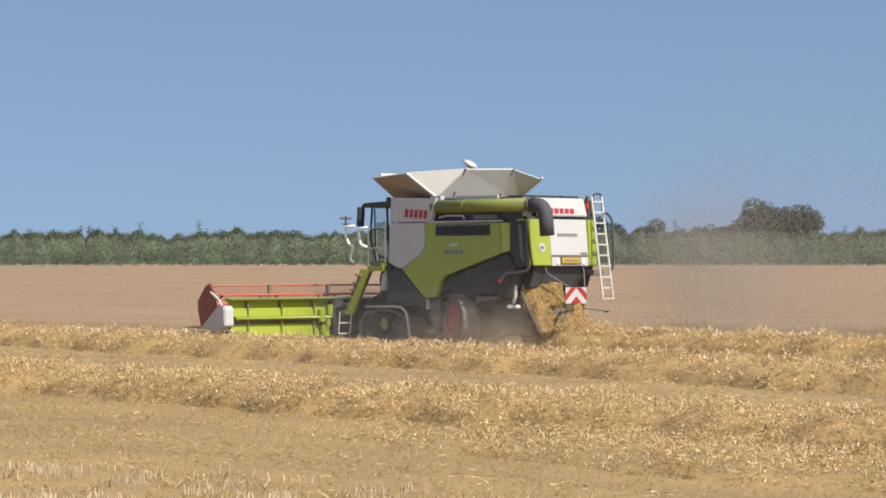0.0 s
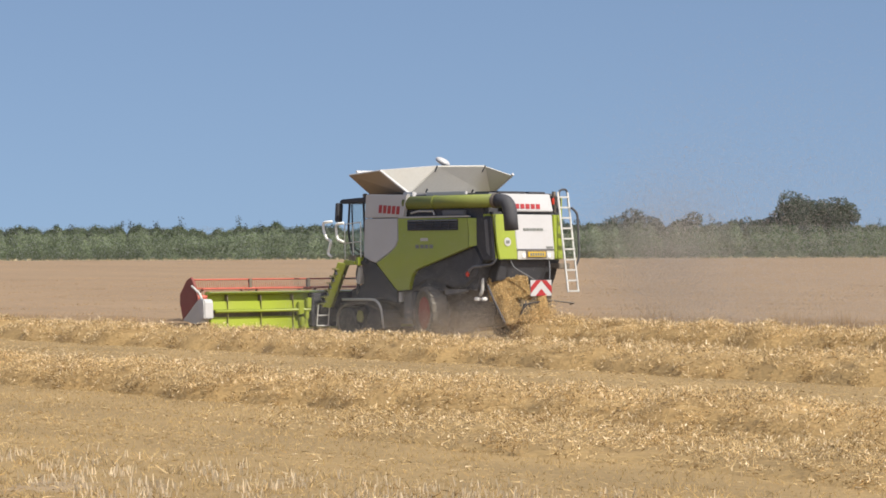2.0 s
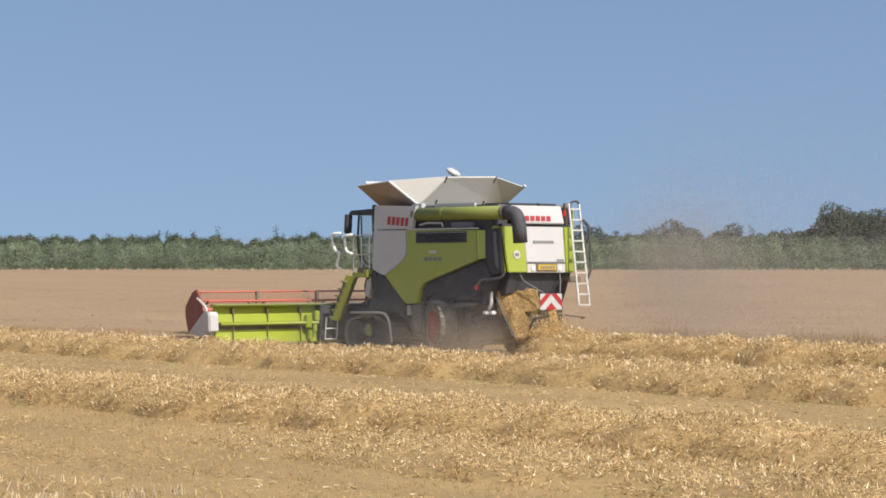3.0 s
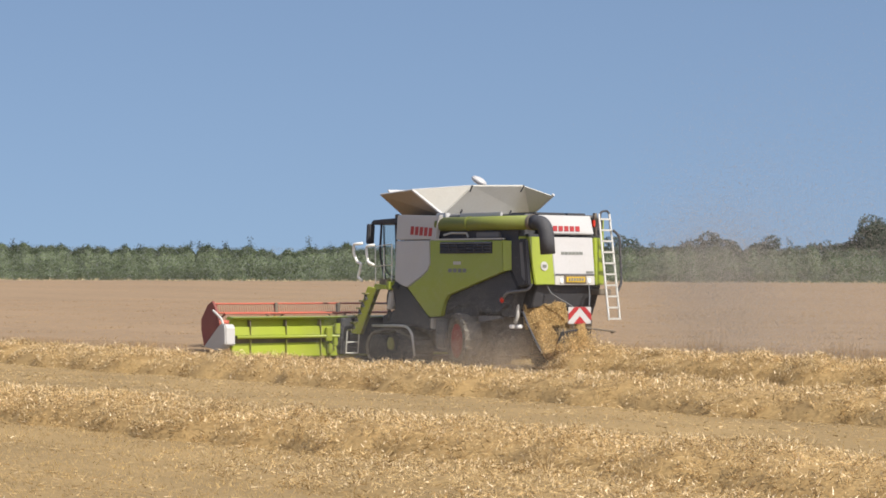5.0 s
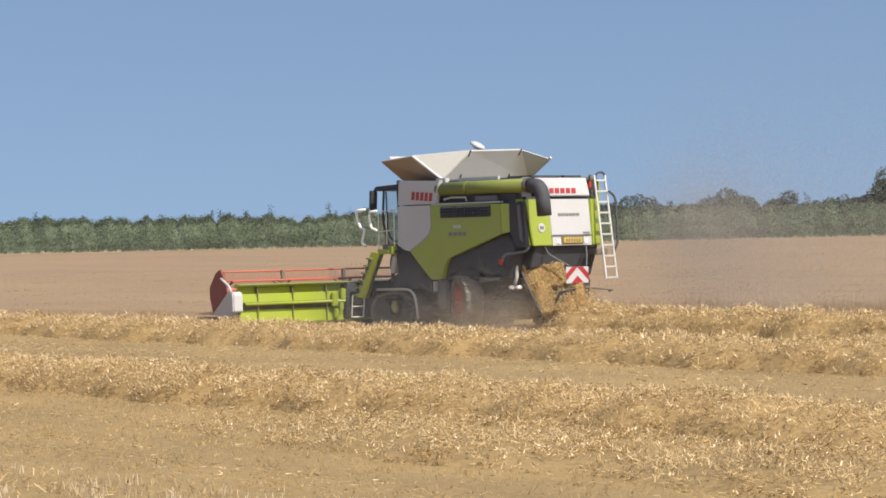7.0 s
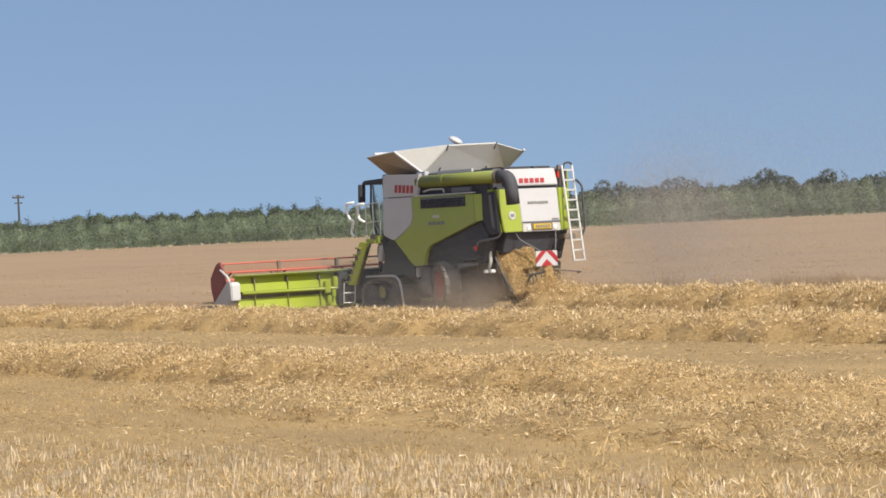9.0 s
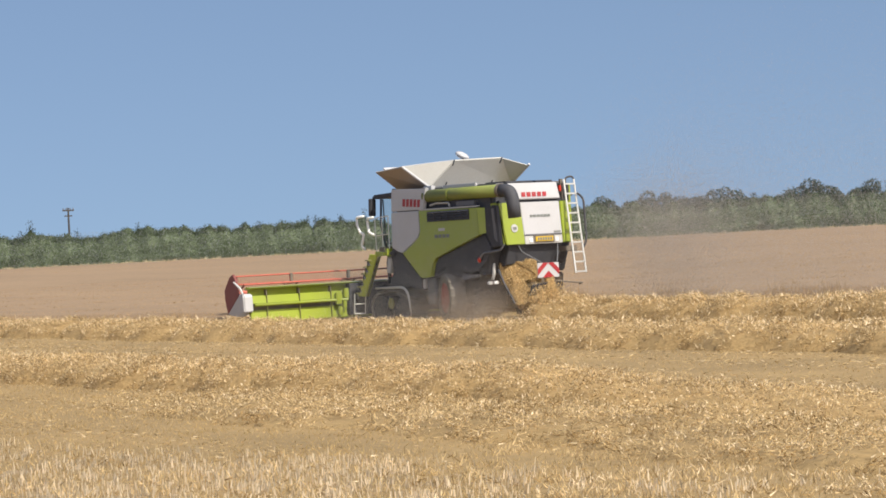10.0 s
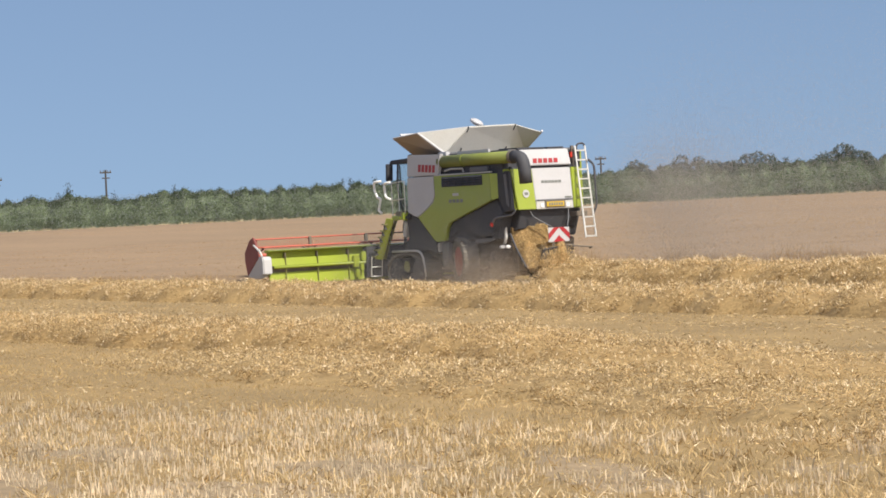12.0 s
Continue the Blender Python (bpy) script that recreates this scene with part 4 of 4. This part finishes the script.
part("fender", pipe(rounded([(0.38, -1.72, 1.05), (1.82, -1.72, 1.07), (2.05, -1.72, 0.85), (2.14, -1.72, 0.28)], 0.25, 5), 0.035, 8), SILVER, combine, "grey curved track guard", smooth=True)
part("fender_sheet", block(0.40, 1.85, -1.70, -1.15, 1.03, 1.06), BLACK, combine)


# steering wheels
def rear_wheel(y0, y1, out):
    cx, cz, r = 3.78, 0.715, 0.735
    bm = bmesh.new()
    turned(bm, [(0.44, y0 + 0.03), (r * 0.86, y0), (r * 0.95, y0 + 0.05), (r * 0.965, (y0 + y1) / 2), (r * 0.95, y1 - 0.05), (r * 0.86, y1), (0.44, y1 - 0.03)], cx, cz, 40)
    tyre = part("rear_wheel", bm, RUBBER, combine, "dusty tyre on a red rim", smooth=True)
    for k in range(20):
        a = 2 * math.pi * k / 20
        for s in (-1, 1):
            b = a + (0.08 if s > 0 else -0.08)
            yy0, yy1 = (y0 + 0.01, (y0 + y1) / 2 + 0.02) if s < 0 else ((y0 + y1) / 2 - 0.02, y1 - 0.01)
            q = [(cx + r * 0.95 * math.cos(w), yv, cz + r * 0.95 * math.sin(w)) for w, yv in ((a - 0.05 + (0.12 if s < 0 else 0), yy0), (a + 0.05 + (0.12 if s < 0 else 0), yy0), (a + 0.05 + (0.12 if s > 0 else 0), yy1), (a - 0.05 + (0.12 if s > 0 else 0), yy1))]
            mid_ = sum((Vector(p) for p in q), Vector()) / 4
            bl = slab(q, 0.055)
            off = Vector((mid_.x - cx, 0, mid_.z - cz)).normalized() * 0.012
            bmesh.ops.translate(bl, verts=bl.verts, vec=off)
            part("lug", bl, RUBBER, tyre)
    part("rim", drum(cx, cz, 0.45, y0 + 0.04, y1 - 0.04, 32), RED, tyre, "dark red wheel rim")
    part("hub", drum(cx, cz, 0.15, min(out, (y0 + y1) / 2), max(out, (y0 + y1) / 2), 20), RED, tyre)
    pivot = Matrix.Translation((cx, (y0 + y1) / 2, cz))
    tyre.matrix_basis = pivot @ pose(0, 0, 0, 0, 0, -20) @ pivot.inverted()
    return tyre


rear_wheel(-1.66, -1.16, -1.60)
rear_wheel(1.10, 1.60, 1.54)
part("rear_axle", pipe([(3.78, -1.2, 0.715), (3.78, 1.2, 0.715)], 0.11, 12), DARK, combine)

# cutting table
W = 5.45
table = part("cutting_table", prism([(-0.78, 1.03), (-0.72, 0.80), (-0.90, 0.78), (-0.95, 1.03)], -W, W), LIME, combine, "lime green cutting table across the front", 0.01)
part("top_beam", prism([(-0.66, 1.235), (-0.62, 1.27), (-0.9, 1.30), (-1.0, 1.24), (-0.92, 1.20)], -W - 0.05, W), LIME, table, "", 0.01)
part("upper_wall", prism([(-0.86, 1.03), (-0.84, 1.22), (-0.90, 1.22), (-0.92, 1.03)], -W, W), LIME, table)
part("rear_tube", pipe([(-0.66, -W + 0.1, 0.76), (-0.66, W, 0.76)], 0.045, 10), LIME, table, "pale lime frame tube", smooth=True)
part("gap_wall", block(-0.95, -0.90, -W, W, 0.50, 0.80), DARK, table)
part("lower_wall", prism([(-0.80, 0.60), (-0.72, 0.24), (-0.80, 0.20), (-0.88, 0.60)], -W, W), LIME, table, "", 0.01)
part("floor_pan", prism([(-0.78, 0.20), (-1.7, 0.10), (-1.7, 0.14), (-0.78, 0.25)], -W, W), DARK, table)
for y in (-4.9, -3.75, -2.62, 2.62, 3.75, 4.9):
    part("rib", block(-0.74, -0.69, y - 0.009, y + 0.009, 0.22, 1.05), HUB, table)
    part("bracket", block(-0.84, -0.72, y - 0.015, y + 0.015, 1.03, 1.20), DARK, table)
for y0, y1, z0, z1 in ((-2.5, -2.3, 0.62, 0.98), (-2.25, -2.12, 0.5, 0.72), (-2.2, -2.02, 0.80, 1.1), (-2.42, -2.28, 0.3, 0.56)):
    part("linkage", block(-0.72, -0.60, y0, y1, z0, z1), LIME, table, "", 0.02)
part("hydraulic_box", block(-0.78, -0.55, -2.05, 2.0, 0.28, 1.24), BLACK, table, "black coupling frame", 0.02)
for s in (-1, 1):
    y0, y1 = (-W - 0.05, -W + 0.02) if s < 0 else (W - 0.02, W + 0.05)
    part("end_shield", prism([(-1.60, 1.70), (-1.82, 1.60), (-2.12, 1.22), (-2.12, 0.95), (-1.98, 0.50), (-1.30, 1.06), (-1.45, 1.5)], y0, y1), MAROON, table, "dark maroon crop divider shield", 0.015)
    part("end_plate", prism([(-1.98, 0.50), (-1.30, 1.06), (-0.86, 1.0), (-0.86, 0.48), (-1.4, 0.40)], y0, y1), SILVER, table, "grey end plate", 0.01)
    part("end_cap", prism([(-1.0, 1.10), (-0.74, 1.10), (-0.70, 1.0), (-0.68, 0.56), (-0.95, 0.53)], -W - 0.26 if s < 0 else W - 0.06, -W + 0.06 if s < 0 else W + 0.26), WHITE, table, "white end cap", 0.03)
    part("reel_arm", pipe([(-1.55, y0, 1.45), (-1.2, y0, 1.25), (-1.05, y0, 1.05)], 0.035, 8), SILVER, table)
# reel
RCX, RCZ, RR = -1.72, 1.12, 0.50
reel = part("reel", pipe([(RCX, -W + 0.12, RCZ), (RCX, W - 0.12, RCZ)], 0.07, 10), ORANGE, combine, "red reel with tine bars above the cutting table")
for k in range(6):
    a = radians(90 + 60 * k)
    bx, bz = RCX + RR * math.cos(a), RCZ + RR * math.sin(a)
    part("tine_bar", pipe([(bx, -W + 0.12, bz), (bx, W - 0.12, bz)], 0.024, 6), ORANGE, reel)
tine_y = np.arange(-W + 0.2, W - 0.2, 0.075)
tv = [((bx - 0.006, y, bz), (bx + 0.006, y, bz), (bx + 0.06, y + 0.014, bz - 0.24), (bx + 0.05, y, bz - 0.24)) for bx, bz in [(RCX + RR * math.cos(radians(60 * k + 30)), RCZ + RR * math.sin(radians(60 * k + 30))) for k in range(6)] for y in tine_y]
tines = new("tine_comb", mesh_from("tine_comb", np.array(tv).reshape(-1, 3), np.arange(4 * len(tv)).reshape(-1, 4), ORANGE))
tines.parent = reel
tagged(tines, kind="stuff")
for y in (-5.28, -3.39, -1.31, 1.31, 3.39, 5.28):
    for k in range(6):
        a = radians(90 + 60 * k)
        part("spoke", slab([(RCX, y, RCZ), (RCX + RR * math.cos(a - 0.06), y, RCZ + RR * math.sin(a - 0.06)), (RCX + RR * math.cos(a + 0.06), y, RCZ + RR * math.sin(a + 0.06))], 0.03), DARK if abs(y) < 5 else MAROON, reel)
for y in (-3.39, -1.31, 1.31, 3.39):
    part("tine_bracket", block(RCX - 0.02, RCX + 0.10, y - 0.14, y + 0.10, RCZ + 0.20, RCZ + 0.27), DARK, reel, "dark reel bracket", 0.01)
    part("tine_bracket", block(RCX + 0.02, RCX + 0.08, y - 0.05, y + 0.05, RCZ + 0.26, RCZ + 0.52), DARK, reel, "dark reel bracket", 0.01)
part("upper_bar", pipe([(-1.2, -0.9, 1.62), (-1.2, 1.5, 1.60)], 0.02, 6), DARK, reel)

# ---- straw falling from the machine ----
def tumble(n, x, y, z, size):
    d = np.stack([0.6 * rs.normal(size=n), 0.7 * rs.normal(size=n), 0.15 + 0.8 * rs.normal(size=n)], 1)
    d *= (size * rs.uniform(0.4, 1.2, n) / np.linalg.norm(d, axis=1))[:, None]
    return np.stack([x, y, z], 1) - d / 2, d, rs.uniform(0.01, 0.022, n)


# a broken mat of straw hangs out of the outlet, slides down its left side and breaks up over the windrow
bm = bmesh.new()
MATS = [
    ([(5.80, -1.20, 1.66), (6.38, -0.34, 1.70), (6.50, -0.28, 1.14), (5.94, -1.18, 1.12)], 0.30),
    ([(5.95, -1.18, 1.20), (6.34, -0.84, 1.18), (6.76, -0.74, 0.50), (6.44, -1.04, 0.46)], 0.22),
    ([(6.74, -0.26, 1.22), (6.86, -0.10, 1.22), (7.00, -0.06, 0.50), (6.84, -0.26, 0.50)], 0.12),
    ([(6.25, -0.80, 0.28), (6.95, -0.70, 0.28), (7.10, 0.60, 0.22), (6.40, 0.70, 0.22)], 0.30),
]
for corners, thick in MATS:
    piece = slab(corners, thick)
    me = bpy.data.meshes.new("mat")
    piece.to_mesh(me)
    piece.free()
    bm.from_mesh(me)
    bpy.data.meshes.remove(me)
bmesh.ops.subdivide_edges(bm, edges=bm.edges[:], cuts=7, use_grid_fill=True)
bmesh.ops.triangulate(bm, faces=bm.faces[:])
for q in bm.verts:
    c = q.co.copy()
    q.co = c + Vector((0.025 * math.sin(11 * c.y + 5 * c.z) + 0.012 * math.sin(29 * c.y), 0.025 * math.sin(13 * c.x + 5 * c.z) + 0.012 * math.sin(27 * c.x), 0.03 * math.sin(10 * c.x + 9 * c.y) + 0.02 * math.sin(27 * c.y + 4)))
bm.normal_update()
cor = np.array([[w.co[:] for w in g.verts] for g in bm.faces])
area = np.array([g.calc_area() for g in bm.faces])
me = bpy.data.meshes.new("straw_fall")
bm.to_mesh(me)
bm.free()
me.materials.append(M_BED)
fall = new("straw_fall", me)
tagged(fall, "golden straw pouring out behind the combine onto the windrow", "falling straw", kind="stuff")
n = 15000
k = rs.choice(len(area), n, p=area / area.sum())
ab = rs.uniform(size=(n, 2))
ab = np.where((ab.sum(1) > 1)[:, None], 1 - ab, ab)
p = cor[k, 0] + (cor[k, 1] - cor[k, 0]) * ab[:, :1] + (cor[k, 2] - cor[k, 0]) * ab[:, 1:]
p = p + rs.normal(0, 0.012, (n, 3))
loose = new("straw", blades("straw", *tumble(n, p[:, 0], p[:, 1], p[:, 2], 0.10), M_STRAW))
loose.parent = fall
tagged(loose, kind="stuff")
n = 5000
q = rs.uniform(size=n)
shower = new("straw", blades("straw", *tumble(n, 6.6 + 0.6 * q + rs.normal(0, 0.1, n), -0.25 + rs.normal(0, 0.3, n), 0.45 + 0.75 * (1 - q) * rs.uniform(0.2, 1, n), 0.10), M_STRAW))
shower.parent = fall
tagged(shower, kind="stuff")

# ---- distant trees and poles ----
tree(40.66, 262, 7.2, 2.7, "tall dark green tree rising over the hedge", clumps=70, leaves=16000, size=0.22)
tree(39.9, 263, 6.7, 3.2, "broad dark green tree rising over the hedge", clumps=70, leaves=16000, size=0.22)
for k in range(15):
    a = 41.3 + 0.56 * k
    h = 5.0 if a < 44.8 else 4.8
    tree(a + 0.15 * math.sin(k * 5), 264 + 2 * math.sin(k * 3), h + 0.55 * math.sin(k * 2.3), 2.9, "rounded green tree in the wood behind the hedge", leaves=6000, clumps=30, size=0.2)


def telegraph_pole(yaw, dist, height):
    x, y = polar(yaw, dist)
    root = new("telegraph_pole", None)
    root.location = (x, y, float(rise(x, y)))
    root.rotation_euler = (0, 0, radians(yaw + 12))
    tagged(root, "dark wooden telegraph pole with crossarms behind the hedge", "utility pole", "telegraph poles")
    part("post", pipe([(0, 0, -0.5), (0, 0, height)], [0.13, 0.09], 8), M_POLEWOOD, root)
    part("crossarm", block(-0.6, 0.6, -0.06, 0.06, height - 0.35, height - 0.2), M_POLEWOOD, root)
    part("crossarm", block(-0.4, 0.4, -0.06, 0.06, height - 0.9, height - 0.78), M_POLEWOOD, root)
    for dx in (-0.52, -0.2, 0.2, 0.52):
        part("insulator", pipe([(dx, 0, height - 0.2), (dx, 0, height - 0.02)], 0.05, 6), SLATE, root)
    return root


telegraph_pole(61.45, 257, 6.5)
telegraph_pole(50.0, 268, 5.7)
telegraph_pole(41.2, 271, 5.4)
telegraph_pole(63.95, 257, 6.2)

# ---- dust and painted haze ----
def flake_cloud(n, x, y, z, size=0.0051, material=M_DUST):
    """Small three-cornered flakes in the air: chaff dust, and the painted far haze."""
    p = np.stack([x, y, np.maximum(z, 0.02)], 1)
    v = (p[:, None, :] + rs.normal(0, size, (n, 3, 3))).reshape(-1, 3)
    return tagged(new("dust_haze", mesh_from("dust_haze", v, np.arange(3 * n).reshape(-1, 3), material, False)), category="dust", kind="stuff")


n = 700000
t = rs.uniform(size=n) ** 1.7
tagged(flake_cloud(n, 8.6 + 15 * t + rs.normal(0, 1.3, n), 2.4 + 6.5 * t + rs.normal(0, 1, n) * (1.1 + 2.0 * t), np.abs(rs.normal(0, 1, n)) * (2.5 + 1.2 * t)), "pale cloud of chaff dust drifting behind the combine")
n = 160000
tagged(flake_cloud(n, rs.normal(8.1, 1.1, n), rs.normal(3.0, 1.1, n), 2.4 + rs.normal(0, 0.95, n), 0.0052), "dust billowing up behind the combine")
n = 180000
tagged(flake_cloud(n, rs.normal(5.1, 1.2, n), -1.8 + rs.normal(0, 0.4, n), np.abs(rs.normal(0, 0.48, n)), 0.0034, M_BROWNDUST), "low swirl of brown dust beside the rear wheel")

n = 270000
tagged(flake_cloud(n, rs.uniform(-1.0, 7.2, n), -2.6 + rs.normal(0, 0.4, n), np.abs(rs.normal(0, 1.05, n)), 0.0027, M_VEIL), "thin veil of dust along the side of the combine")

# grey-blue flakes over the crop paint the distance haze in front of the hedge
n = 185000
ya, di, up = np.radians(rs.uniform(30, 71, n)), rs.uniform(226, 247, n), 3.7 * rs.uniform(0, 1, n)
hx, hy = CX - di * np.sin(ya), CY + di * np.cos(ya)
tagged(flake_cloud(n, hx, hy, rise(hx, hy) + up, 0.021, M_HAZE), "grey-blue flakes standing in for distance haze before the hedge")
